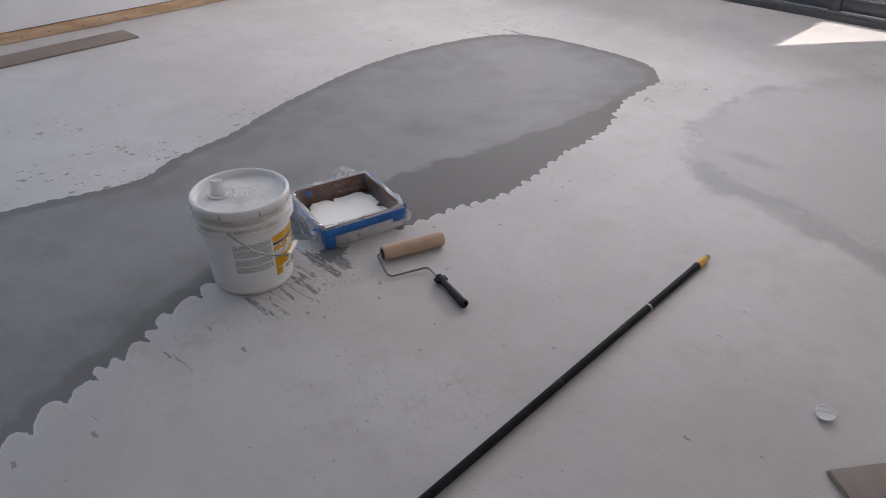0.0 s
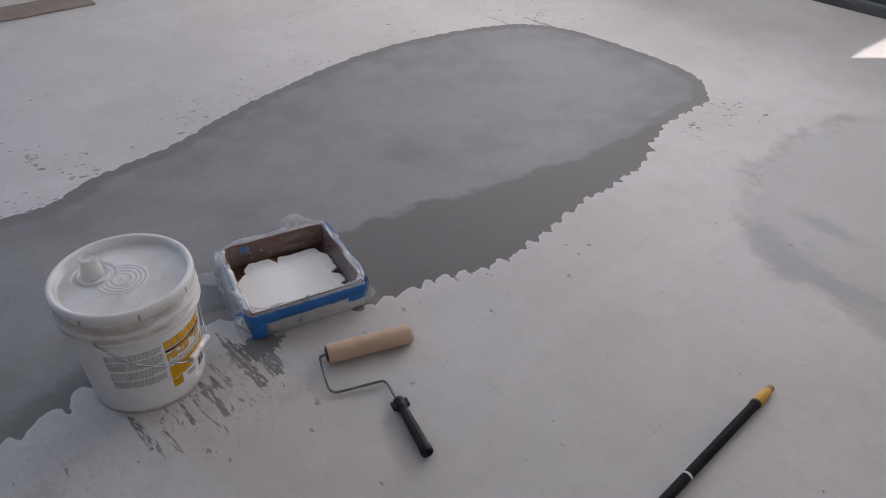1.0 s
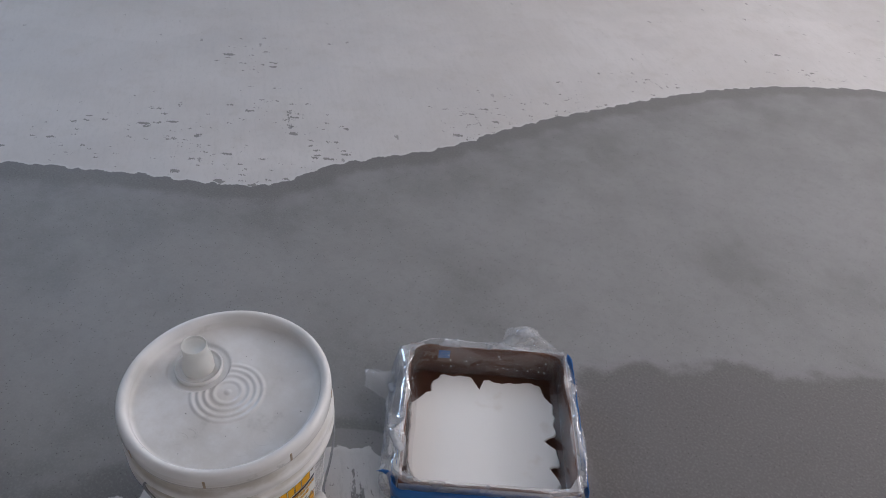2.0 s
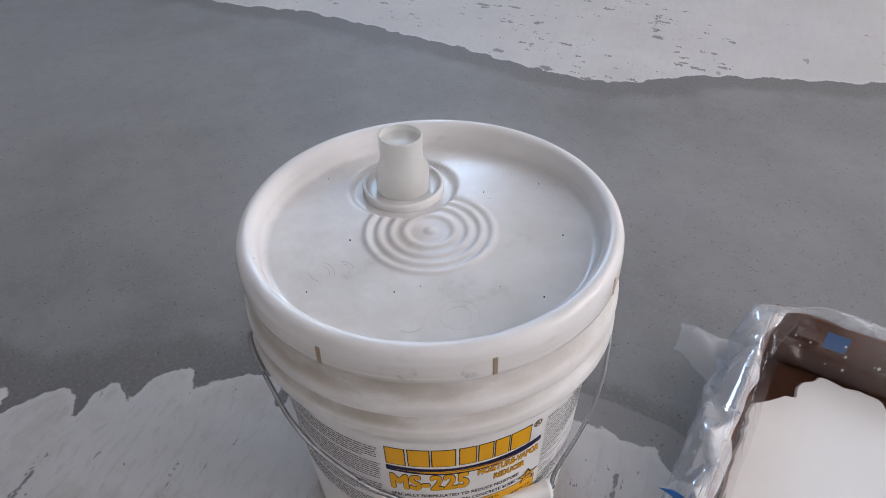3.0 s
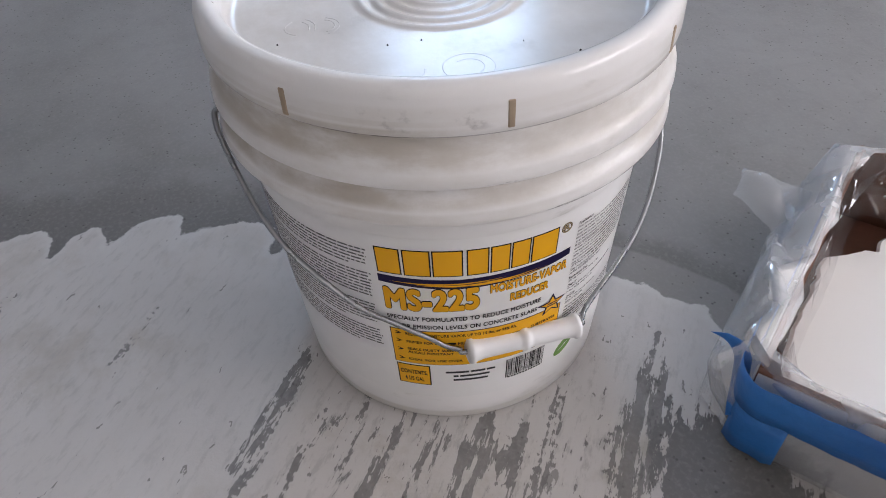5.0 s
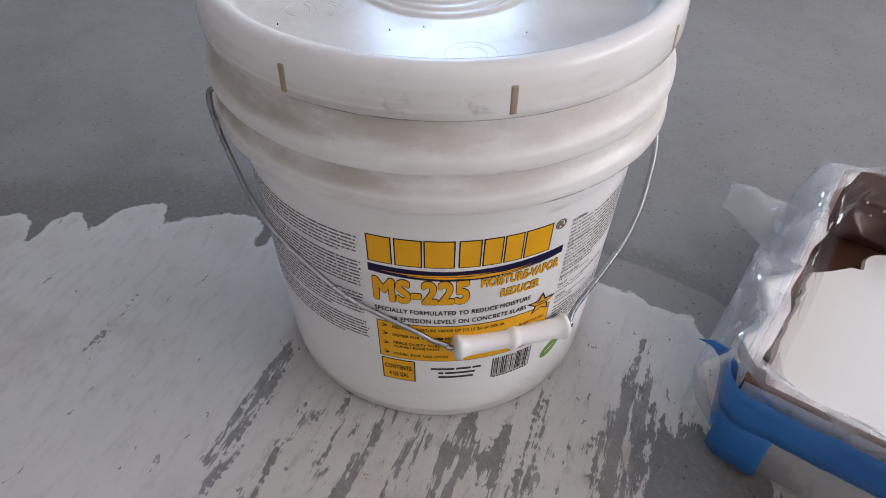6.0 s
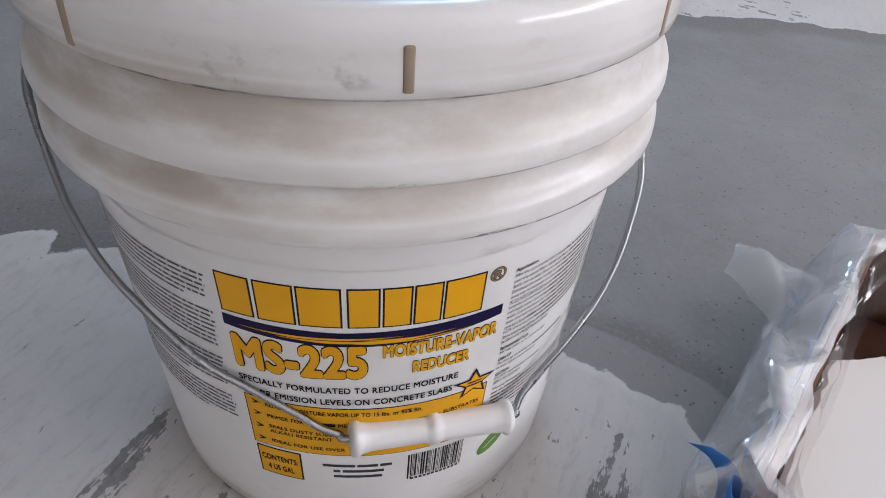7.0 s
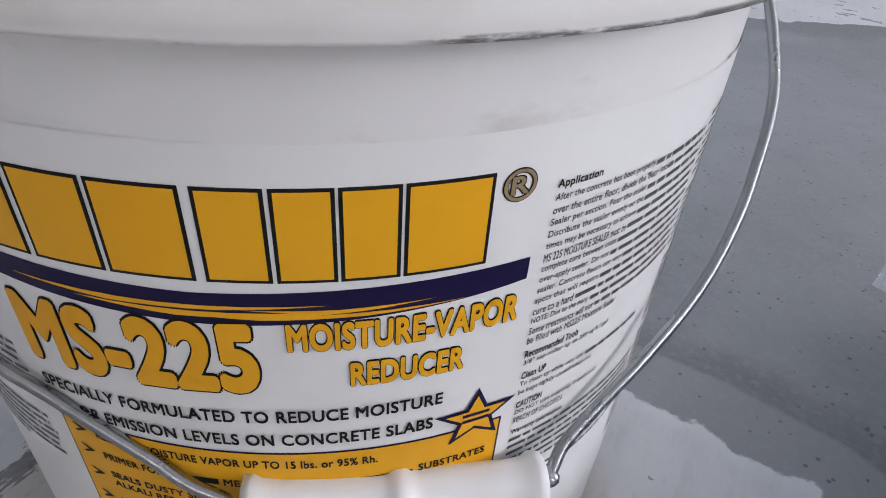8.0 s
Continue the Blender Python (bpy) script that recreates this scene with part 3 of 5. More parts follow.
def build_floor():
    xs = spaced([(-9.0, 0), (-2.6, 0.3), (-1.2, 0.016), (-0.3, 0.0055), (0.45, 0.009), (1.9, 0.016), (9.5, 0.35)])
    ys = spaced([(-9.0, 0), (0.9, 0.3), (1.15, 0.012), (2.35, 0.0055), (3.0, 0.01), (5.1, 0.018), (11.0, 0.35)])
    gx, gy = np.meshgrid(xs, ys)
    x, y = gx.ravel(), gy.ravel()
    me = bpy.data.meshes.new("floor")
    nx, ny = len(xs), len(ys)
    i = (np.arange(ny - 1)[:, None] * nx + np.arange(nx - 1)[None, :]).ravel()
    quads = np.stack([i, i + 1, i + nx + 1, i + nx], 1)
    me.vertices.add(len(x))
    me.vertices.foreach_set("co", np.stack([x, y, np.zeros_like(x)], 1).ravel())
    me.loops.add(quads.size)
    me.loops.foreach_set("vertex_index", quads.ravel().astype(np.int32))
    me.polygons.add(len(quads))
    me.polygons.foreach_set("loop_start", (np.arange(len(quads)) * 4).astype(np.int32))
    me.update(calc_edges=True)
    # where the coat was dragged and scraped, beside the pail and the carton
    u, v = (x + 0.42) * 0.755 - (y - 1.93) * 0.656, (x + 0.42) * 0.656 + (y - 1.93) * 0.755
    scrape = 0.8 * np.exp(-((u / 0.19) ** 2 + (v / 0.24) ** 2) ** 1.5)
    for mx, my, rx, ry, amount in ((-0.7, 1.62, 0.24, 0.17, 0.45), (0.8, 3.1, 0.12, 0.12, 0.5), (-0.05, 1.35, 0.3, 0.16, 0.5)):
        scrape = np.maximum(scrape, amount * np.exp(-((x - mx) / rx) ** 2 - ((y - my) / ry) ** 2))
    fleck = np.zeros_like(x)
    for mx, my, rx, ry, amount in ((-1.87, 2.48, 0.14, 0.12, 0.9), (-1.74, 2.69, 0.16, 0.13, 1.0), (-1.45, 2.66, 0.2, 0.1, 1.1), (-1.25, 2.88, 0.1, 0.1, 1.0), (-1.58, 2.99, 0.16, 0.09, 0.9), (-1.95, 3.22, 0.12, 0.1, 0.8), (-1.03, 3.45, 0.12, 0.16, 1.2), (-0.83, 3.74, 0.09, 0.14, 1.1),
                                   (-0.69, 4.11, 0.1, 0.1, 0.8), (0.4, 5.06, 0.34, 0.07, 1.1), (1.37, 3.92, 0.12, 0.08, 1.1), (1.14, 3.66, 0.1, 0.07, 1.0), (-0.2, 4.66, 0.2, 0.07, 0.8), (-2.3, 2.2, 0.2, 0.15, 0.8)):
        fleck = np.maximum(fleck, amount * np.exp(-((x - mx) / rx) ** 2 - ((y - my) / ry) ** 2))
    # single drag marks, all pulled the same way
    for mx, my, run, half, amount in ((-0.49, 2.135, 0.2, 0.018, 1.3), (-0.44, 2.085, 0.17, 0.026, 1.2), (-0.375, 2.1, 0.12, 0.04, 1.25), (-0.605, 1.826, 0.13, 0.014, 1.2), (-0.53, 1.9, 0.12, 0.012, 1.1), (-0.47, 1.95, 0.13, 0.022, 1.2),
                                      (-0.5, 1.79, 0.09, 0.009, 1.2), (-0.765, 1.547, 0.137, 0.0035, 1.4), (-0.592, 1.824, 0.17, 0.0035, 1.3), (-0.42, 1.86, 0.1, 0.01, 1.1), (-0.72, 1.7, 0.08, 0.006, 1.1), (-0.8, 1.56, 0.09, 0.007, 1.1), (0.42, 5.05, 0.34, 0.016, 1.6), (0.2, 5.02, 0.2, 0.01, 1.5), (1.27, 3.96, 0.14, 0.009, 1.3), (1.06, 3.66, 0.14, 0.008, 1.3), (-1.56, 3.03, 0.12, 0.012, 1.3), (-0.529, 1.859, 0.068, 0.008, 1.2), (-0.533, 1.828, 0.04, 0.007, 1.1), (-0.486, 1.86, 0.055, 0.007, 1.2),
                                      (-0.456, 1.974, 0.062, 0.007, 1.25), (-0.476, 2.023, 0.06, 0.006, 1.2), (-0.43, 1.987, 0.056, 0.009, 1.2), (-0.511, 1.749, 0.03, 0.007, 1.2), (-0.422, 2.045, 0.045, 0.005, 1.2)):
        du, dv = (x - mx) * 0.755 - (y - my) * 0.656, (x - mx) * 0.656 + (y - my) * 0.755
        gap = np.hypot(du - np.clip(du, 0, run), dv)
        taper = half * np.clip(0.45 + 2.2 * du / run, 0.3, 1.0)
        scrape = np.maximum(scrape, amount * np.clip(1.6 - 1.2 * gap / taper, 0, 1))
    for name, values in (("bare", inside_depth(x, y, BARE)), ("lap", inside_depth(x, y, LAP)), ("band", inside_depth(x, y, BAND)), ("faint", inside_depth(x, y, FAINT)), ("fleck", fleck), ("smear", np.max([inside_depth(x, y, one) for one in SMEARS], 0)), ("scrape", scrape), ("spill", inside_depth(x, y, SPILL))):
        me.attributes.new(name, "FLOAT", "POINT").data.foreach_set("value", values.astype(np.float32))
    me.materials.append(FLOOR)
    return tagged(new("floor", me), "concrete floor with a pale rolled sealer coat round a bare grey stretch", "floor", "", "structure")


build_floor()

# ---------------------------------------------------------------- walls, glazing, ceiling
T = 0.16
structure("wall_north_west", box(A0 - T, A1 + T, B0 - T - 0.012, B0 - 0.012, 0.078, 1.68, m=ROOM), WHITE_WALL, "white plasterboard wall above a plywood strip", "wall")
structure("wall_north_west_upper", box(A0 - T, -1.0, B0 - T - 0.012, B0 - 0.012, 1.68, CEIL, m=ROOM), WHITE_WALL, "white plasterboard wall beside a window", "wall")
structure("wall_north_west_far", box(0.14, A1 + T, B0 - T - 0.012, B0 - 0.012, 1.68, CEIL, m=ROOM), WHITE_WALL, "white plasterboard wall beside a window", "wall")
structure("wall_north_west_head", box(-1.0, 0.14, B0 - T - 0.012, B0 - 0.012, 2.85, CEIL, m=ROOM), WHITE_WALL, "white plasterboard wall over a window", "wall")
# near-black box: the shade in the gap is put into its colour
structure("wall_cavity", box(A0 - T, A1 + T, B0 - T - 0.012, B0 - 0.03, 0.0, 0.078, m=ROOM), DARK_GAP, "cavity behind the plywood strip, its shade put into a near-black colour", "wall")
ply = structure("baseboard", box(A0, A1 - 0.01, B0 - 0.03, B0, 0.004, 0.072, 0.002, m=ROOM), PLY, "raw plywood strip along the foot of the wall", "baseboard")
rnd = random.Random(5)
for k in range(22):
    a = 0.4 + k * 0.2 + rnd.uniform(-0.05, 0.05)
    z = rnd.choice((0.022, 0.054)) + rnd.uniform(-0.008, 0.008)
    part("nail", lathe([(0, 0.0015), (0.0045, 0.001), (0.0045, -0.002)], 10, ROOM @ Matrix.Translation((a, B0, z)) @ pose(0, 0, 0, -90)), DARK_GAP, ply)

structure("wall_south_west", box(A0 - T, A0, B0 - T, B1 + T, 0, CEIL, m=ROOM), WHITE_WALL, "plain white wall", "wall")
structure("wall_south_east_low", box(A0, A1 + T, B1, B1 + T, 0, 1.3, m=ROOM), WHITE_WALL, "plain white wall below the added window", "wall")
structure("wall_south_east_side", box(A0, 2.5, B1, B1 + T, 1.3, CEIL, m=ROOM), WHITE_WALL, "plain white wall", "wall")
structure("wall_south_east_end", box(5.7, A1 + T, B1, B1 + T, 1.3, CEIL, m=ROOM), WHITE_WALL, "plain white wall", "wall")
structure("wall_south_east_head", box(2.5, 5.7, B1, B1 + T, 2.8, CEIL, m=ROOM), WHITE_WALL, "plain white wall over the added window", "wall")
# unseen slab, added to block the sun at the added window
structure("sun_baffle_south_east", box(A0, A1 + 4.0, B1 + T, B1 + 3.4, 2.86, 3.0, m=ROOM), WHITE_WALL, "unseen roof slab added to keep sun out of the added window", "eave")
structure("ceiling", box(A0 - T, A1 + T, B0 - T, B1 + T, CEIL, CEIL + 0.15, m=ROOM), CEILING, "plain white ceiling", "ceiling")

G0, G1 = -5.05, -0.76         # the glazed opening along the wall
structure("wall_north_east", box(A1, A1 + T, B0 - T, G0, 0, CEIL, m=ROOM), WHITE_WALL, "white wall beside the glazed doors", "wall")
structure("wall_north_east_end", box(A1, A1 + T, G1, B1 + T, 0, CEIL, m=ROOM), WHITE_WALL, "white wall beside the glazed doors", "wall")
structure("wall_north_east_head", box(A1, A1 + T, G0, G1, 2.5, CEIL, m=ROOM), WHITE_WALL, "white wall over the glazed doors", "wall")


def glazed_door():
    w = tagged(new("window_1"), "dark aluminium sliding glazed doors down to the floor", "glazed door", "", "structure")
    part("sill", box(A1 - 0.035, A1 + 0.13, G0, G1, 0.0, 0.045, 0.003, m=ROOM), FRAME, w)
    part("track", box(A1 - 0.012, A1 + 0.002, G0, G1, 0.045, 0.062, 0.002, m=ROOM), KICK, w)
    part("head_frame", box(A1, A1 + 0.13, G0, G1, 2.44, 2.5, 0.003, m=ROOM), FRAME, w)
    for b in (G0, -3.36, -1.63, G1 - 0.075):
        part("stile", box(A1 + 0.012, A1 + 0.1, b, b + 0.075, 0.045, 2.44, 0.004, m=ROOM), FRAME, w)
    for b0, b1 in ((G0 + 0.075, -3.36), (-3.285, -1.63), (-1.555, G1 - 0.075)):
        part("bottom_rail", box(A1 + 0.03, A1 + 0.075, b0, b1, 0.062, 0.15, 0.004, m=ROOM), FRAME, w)
        part("bead", box(A1 + 0.02, A1 + 0.035, b0, b1, 0.15, 0.162, 0.002, m=ROOM), KICK, w)
        pane = part("pane", box(A1 + 0.048, A1 + 0.054, b0, b1, 0.15, 2.44, m=ROOM), GLASS, w)
        pane.visible_shadow = False
    return w


glazed_door()


def side_window(name, a0, a1, z0, z1, b):
    w = tagged(new(name), "unseen dark framed window in the white wall", "window", "", "structure")
    for s0, s1, h0, h1 in ((a0, a0 + 0.05, z0, z1), (a1 - 0.05, a1, z0, z1), (a0 + 0.05, a1 - 0.05, z0, z0 + 0.05), (a0 + 0.05, a1 - 0.05, z1 - 0.05, z1)):
        part("window_frame", box(s0, s1, b, b + 0.06, h0, h1, 0.003, m=ROOM), FRAME, w)
    pane = part("pane", box(a0 + 0.05, a1 - 0.05, b + 0.027, b + 0.033, z0 + 0.05, z1 - 0.05, m=ROOM), GLASS, w)
    pane.visible_shadow = False


side_window("window_2", -1.0, 0.14, 1.68, 2.85, B0 - T + 0.02)

# unseen window added round the fill lamp
side_window("fill_window", 2.5, 5.7, 1.3, 2.8, B1 + 0.05)

EARTH = surface("outside_paving", (0.4, 0.39, 0.37), (0.34, 0.33, 0.31), 0.85, scale=0.8, grain=30)
structure("ground", box(-400, 400, -400, 400, -0.5, -0.16), EARTH, "pale paved ground outside the building", "ground")
# unseen roof slab, placed so its shadow gives the sun patch its left edge
structure("eave", box(A1 + T, A1 + 2.6, -8.0, -0.17, 2.66, 2.8, m=ROOM), WHITE_WALL, "unseen projecting roof outside the glazed doors, added to cut the sun patch", "eave")

# ---------------------------------------------------------------- the pail
PX, PY = -0.609, 1.971


def body_radius(z):
    return 0.1378 + 0.0565 * z


def wrap(bearing, z, lift):
    r = body_radius(z) + lift
    a = radians(bearing)
    return Vector((r * math.cos(a), r * math.sin(a), z))


def patch(a0, a1, z0, z1, lift, steps=None):
    """A rectangle of bearings and heights laid round the body."""
    bm = bmesh.new()
    n = steps or max(1, round(abs(a1 - a0) / 2.5))
    lo = [bm.verts.new(wrap(a0 + (a1 - a0) * k / n, z0, lift)) for k in range(n + 1)]
    hi = [bm.verts.new(wrap(a0 + (a1 - a0) * k / n, z1, lift)) for k in range(n + 1)]
    for k in range(n):
        bm.faces.new((lo[k], lo[k + 1], hi[k + 1], hi[k]))
    return bm


def ribbon(points_lo, points_hi, lift):
    bm = bmesh.new()
    lo = [bm.verts.new(wrap(a, z, lift)) for a, z in points_lo]
    hi = [bm.verts.new(wrap(a, z, lift)) for a, z in points_hi]
    for k in range(len(lo) - 1):
        bm.faces.new((lo[k], lo[k + 1], hi[k + 1], hi[k]))
    return bm


def outline(points, lift):
    """A flat shape of (bearing, height) corners laid on the body."""
    bm = bmesh.new()
    bm.faces.new([bm.verts.new((a, z * 1000, 0)) for a, z in points])
    bmesh.ops.triangulate(bm, faces=bm.faces)
    bmesh.ops.subdivide_edges(bm, edges=bm.edges, cuts=3, use_grid_fill=True)
    for v in bm.verts:
        v.co = wrap(v.co.x, v.co.y / 1000, lift)
    bmesh.ops.recalc_face_normals(bm, faces=bm.faces)
    return bm


def flat_writing(text, a0, a1, z0, z1, slant=0.0, tail=0.0):
    """A line of writing laid out in bearing and height, and the size of its letters in both. tail: how far its right end rises."""
    cu = bpy.data.curves.new("writing", "FONT")
    cu.body, cu.resolution_u, cu.shear, cu.space_character = text, 4, slant, 1.06
    ob = bpy.data.objects.new("writing", cu)
    scene.collection.objects.link(ob)
    me = bpy.data.meshes.new_from_object(ob.evaluated_get(bpy.context.evaluated_depsgraph_get()))
    bpy.data.objects.remove(ob)
    bm = bmesh.new()
    bm.from_mesh(me)
    bpy.data.meshes.remove(me)
    xs, ys = [v.co.x for v in bm.verts], [v.co.y for v in bm.verts]
    lx, hx, ly, hy = min(xs), max(xs), min(ys), max(ys)
    for v in bm.verts:
        s, h = (v.co.x - lx) / (hx - lx), (v.co.y - ly) / (hy - ly)
        v.co = (a0 + (a1 - a0) * s, z0 + (z1 - z0) * h + tail * s, 0)
    return bm, (a1 - a0) / (hx - lx), (z1 - z0) / (hy - ly)


def wrapped(flat, size, lift, fat, ways):
    """Flat writing laid round the body, made bolder by repeats of its strokes set a little aside."""
    bm = bmesh.new()
    flat.verts.ensure_lookup_table()
    flat.verts.index_update()
    for k in range(ways if fat > 0 else 1):
        t = 2 * math.pi * (k + 0.5) / ways
        da, dz = fat * math.cos(t) * size[0], fat * math.sin(t) * size[1]
        to = [bm.verts.new(wrap(v.co.x + da, v.co.y + dz, lift + 0.000012 * k)) for v in flat.verts]
        for f in flat.faces:
            bm.faces.new([to[v.index] for v in f.verts])
    return bm


def letters(text, a0, a1, z0, z1, lift, fat=0.0, slant=0.0, tail=0.0):
    flat, sa, sz = flat_writing(text, a0, a1, z0, z1, slant, tail)
    bm = wrapped(flat, (sa, sz), lift, fat, 4)
    flat.free()
    return bm


def islands(bm):
    """Each letter of a line as a mesh of its own."""
    bm.verts.ensure_lookup_table()
    seen, groups = set(), []
    for v in bm.verts:
        if v.index in seen:
            continue
        stack, got = [v], []
        seen.add(v.index)
        while stack:
            w = stack.pop()
            got.append(w)
            for e in w.link_edges:
                o = e.other_vert(w)
                if o.index not in seen:
                    seen.add(o.index)
                    stack.append(o)
        groups.append(got)
    for got in groups:
        one = bmesh.new()
        to = {w: one.verts.new(w.co) for w in got}
        for f in {f for w in got for f in w.link_faces}:
            one.faces.new([to[w] for w in f.verts])
        yield one
    bm.free()


def build_pail():
    pail = thing("paint_pail", pose(PX, PY, 0), "white plastic sealer pail with snap lid, spout and printed label", "pail")
    prof = [(0, 0.006), (0.128, 0.006), (0.131, 0.0), (0.1355, 0.0006), (0.1378, 0.004)]
    prof += [(body_radius(z), z) for z in (0.02, 0.08, 0.14, 0.2, 0.2335)]
    prof += [(0.1512, 0.238), (0.1514, 0.2445), (0.153, 0.2458), (0.1638, 0.2462), (0.1652, 0.2466), (0.1657, 0.2476), (0.1656, 0.2505), (0.1651, 0.2545), (0.1642, 0.257), (0.1622, 0.259), (0.1602, 0.2615), (0.1588, 0.2655), (0.1578, 0.27), (0.1575, 0.2722),
             (0.159, 0.2733), (0.1632, 0.2736), (0.1647, 0.274), (0.1652, 0.275), (0.1651, 0.278), (0.1646, 0.2818), (0.1636, 0.2843), (0.1616, 0.2865), (0.1597, 0.2895), (0.158, 0.295), (0.1568, 0.3), (0.1555, 0.325)]
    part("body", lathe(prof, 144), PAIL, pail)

    # lid: skirt, rolled rim, sunk panel with rings in its middle
    lid_prof = [(0.1575, 0.318), (0.1585, 0.3085), (0.1605, 0.3065), (0.1625, 0.3085), (0.1632, 0.313), (0.163, 0.3255), (0.1625, 0.331), (0.1611, 0.335), (0.1588, 0.3375), (0.156, 0.3386),
                (0.153, 0.3387), (0.15, 0.3376), (0.1477, 0.3352), (0.1462, 0.331), (0.145, 0.325), (0.1438, 0.3208), (0.142, 0.3183), (0.1395, 0.3172)]
    floor_z, well = 0.317, Vector((-0.0735, 0.005, 0.0))
    for k in range(1, 90):
        r = 0.1395 * (1 - k / 90)
        z = floor_z
        for mid, half, h in ((0.0548, 0.0042, 0.0016), (0.0446, 0.0042, 0.0016), (0.034, 0.004, 0.0015), (0.0218, 0.0045, 0.0014)):
            if abs(r - mid) < half * 1.3:
                z += h * math.cos((r - mid) / (half * 1.3) * math.pi / 2) ** 2
        if r < 0.006:
            z += 0.0014 * math.cos(r / 0.006 * math.pi / 2)
        lid_prof.append((r, z))
    lid_prof.append((0, floor_z + 0.0014))
    bm = lathe(lid_prof, 180)
    # the panel drops into a round well under the spout
    for v in bm.verts:
        if math.hypot(v.co.x, v.co.y) < 0.141 and v.co.z < 0.321:
            far = (v.co.xy - well.xy).length
            drop = min(1.0, max(0.0, (0.051 - far) / 0.004))
            v.co.z += (floor_z - 0.0035 - v.co.z) * drop * drop * (3 - 2 * drop)
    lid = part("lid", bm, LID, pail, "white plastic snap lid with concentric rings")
    for k in range(8):
        m = Matrix.Rotation(radians(-7.9 + 45 * k), 4, "Z")
        slot = box(0.1612, 0.1637, -0.0021, 0.0021, 0.3105, 0.3275, 0.0009, m=m)
        part("slot", slot, SLOT, lid)
    # raised moulding marks on the panel
    for mx, my, r, t0, t1 in ((0.012, -0.106, 0.011, 60, 130), (0.012, -0.106, 0.015, 60, 130), (0.012, -0.1, 0.0105, 200, 330), (0.016, -0.088, 0.009, 10, 150), (0.016, -0.088, 0.012, 10, 150),
                              (0.104, -0.022, 0.0155, 0, 360), (0.104, -0.022, 0.009, 20, 210), (0.093, -0.058, 0.012, -60, 80)):
        arc = [Vector((mx + r * math.cos(radians(t0 + (t1 - t0) * k / 24)), my + r * math.sin(radians(t0 + (t1 - t0) * k / 24)), floor_z - 0.0001)) for k in range(25)]
        part("moulding_mark", tube(arc, 0.0003, 6), LID, lid)
    # grit lying on the panel
    for px, py, size in ((-0.018, -0.067, 0.0011), (0.056, 0.099, 0.001), (0.029, -0.119, 0.0008), (0.059, -0.057, 0.0009), (0.062, -0.036, 0.0006), (-0.031, 0.068, 0.0007), (-0.117, -0.055, 0.0007), (0.115, 0.045, 0.0011), (-0.02, 0.12, 0.0008), (0.09, 0.02, 0.0005)):
        part("speck", lathe([(0, 0.0008), (size * 0.5, 0.0006), (size * 0.75, -0.0003)], 8, pose(px, py, floor_z + 0.0002)), DARK_GAP, lid)
    # spout: collar standing in the well, bulging foot and a straight open mouth
    sp = Matrix.Translation(well)
    part("spout_collar", lathe([(0.038, 0.3132), (0.0383, 0.3195), (0.0375, 0.3216), (0.0358, 0.322), (0.0342, 0.3205), (0.033, 0.3182), (0.03, 0.3175), (0.024, 0.3175)], 64, sp), LID, lid)
    bm = lathe([(0.0262, 0.3172), (0.0266, 0.3215), (0.0266, 0.327), (0.0262, 0.333), (0.025, 0.3385), (0.0228, 0.3435), (0.0213, 0.348), (0.0208, 0.353), (0.0209, 0.3595), (0.0214, 0.3605), (0.0215, 0.369), (0.0211, 0.371), (0.0201, 0.3712), (0.0195, 0.37), (0.0193, 0.3665), (0.0185, 0.3655), (0, 0.365)], 72)
    for v in bm.verts:
        low = max(0.0, min(1.0, (0.347 - v.co.z) / 0.012)) * max(0.0, min(1.0, (v.co.z - 0.3175) / 0.006))
        v.co += v.co.xy.to_3d().normalized() * low * (0.0026 * noise.noise(v.co * 55.0) + 0.001 * noise.noise(v.co * 120.0))
    bm.transform(sp @ Matrix.Translation((0, 0, 0.317)) @ Matrix.Diagonal((0.935, 0.935, 1.03, 1.0)) @ Matrix.Translation((0, 0, -0.317)))
    part("spout", bm, SPOUT, lid, "pulled-up milky pouring spout with an open mouth")

    # ears and bail
    for s in (-1, 1):
        m = Matrix.Translation((0.0, s * 0.156, 0.2655)) @ pose(0, 0, 0, -90 * s)
        part("ear", lathe([(0.011, -0.004), (0.011, 0.004), (0.0095, 0.0062), (0.004, 0.0066), (0, 0.0066)], 28, m), PAIL, pail)
    way = [(0.0, -0.158, 0.265), (-0.002, -0.1655, 0.2652), (0.002, -0.168, 0.2615), (0.012, -0.168, 0.252), (0.032, -0.1635, 0.23), (0.053, -0.1565, 0.207), (0.075, -0.1425, 0.183), (0.104, -0.1125, 0.1505), (0.1175, -0.09, 0.1345),
           (0.1305, -0.0675, 0.1205), (0.1365, -0.0575, 0.1135), (0.1405, -0.048, 0.109), (0.1435, -0.043, 0.1075), (0.1465, 0.002, 0.1045), (0.1495, 0.047, 0.1015), (0.1475, 0.051, 0.104), (0.1425, 0.0565, 0.109), (0.136, 0.069, 0.1155), (0.126, 0.0905, 0.1265), (0.113, 0.114, 0.14),
           (0.1, 0.1315, 0.155), (0.087, 0.1445, 0.1695), (0.066, 0.1605, 0.192), (0.04, 0.1675, 0.2195), (0.004, 0.1692, 0.257), (-0.001, 0.1665, 0.2645), (0.0, 0.158, 0.265)]
    bail = part("bail", tube(smooth_line(way, 8), 0.0021, 10), WIRE, pail, "thin galvanised wire carrying handle")
    L = 0.0915
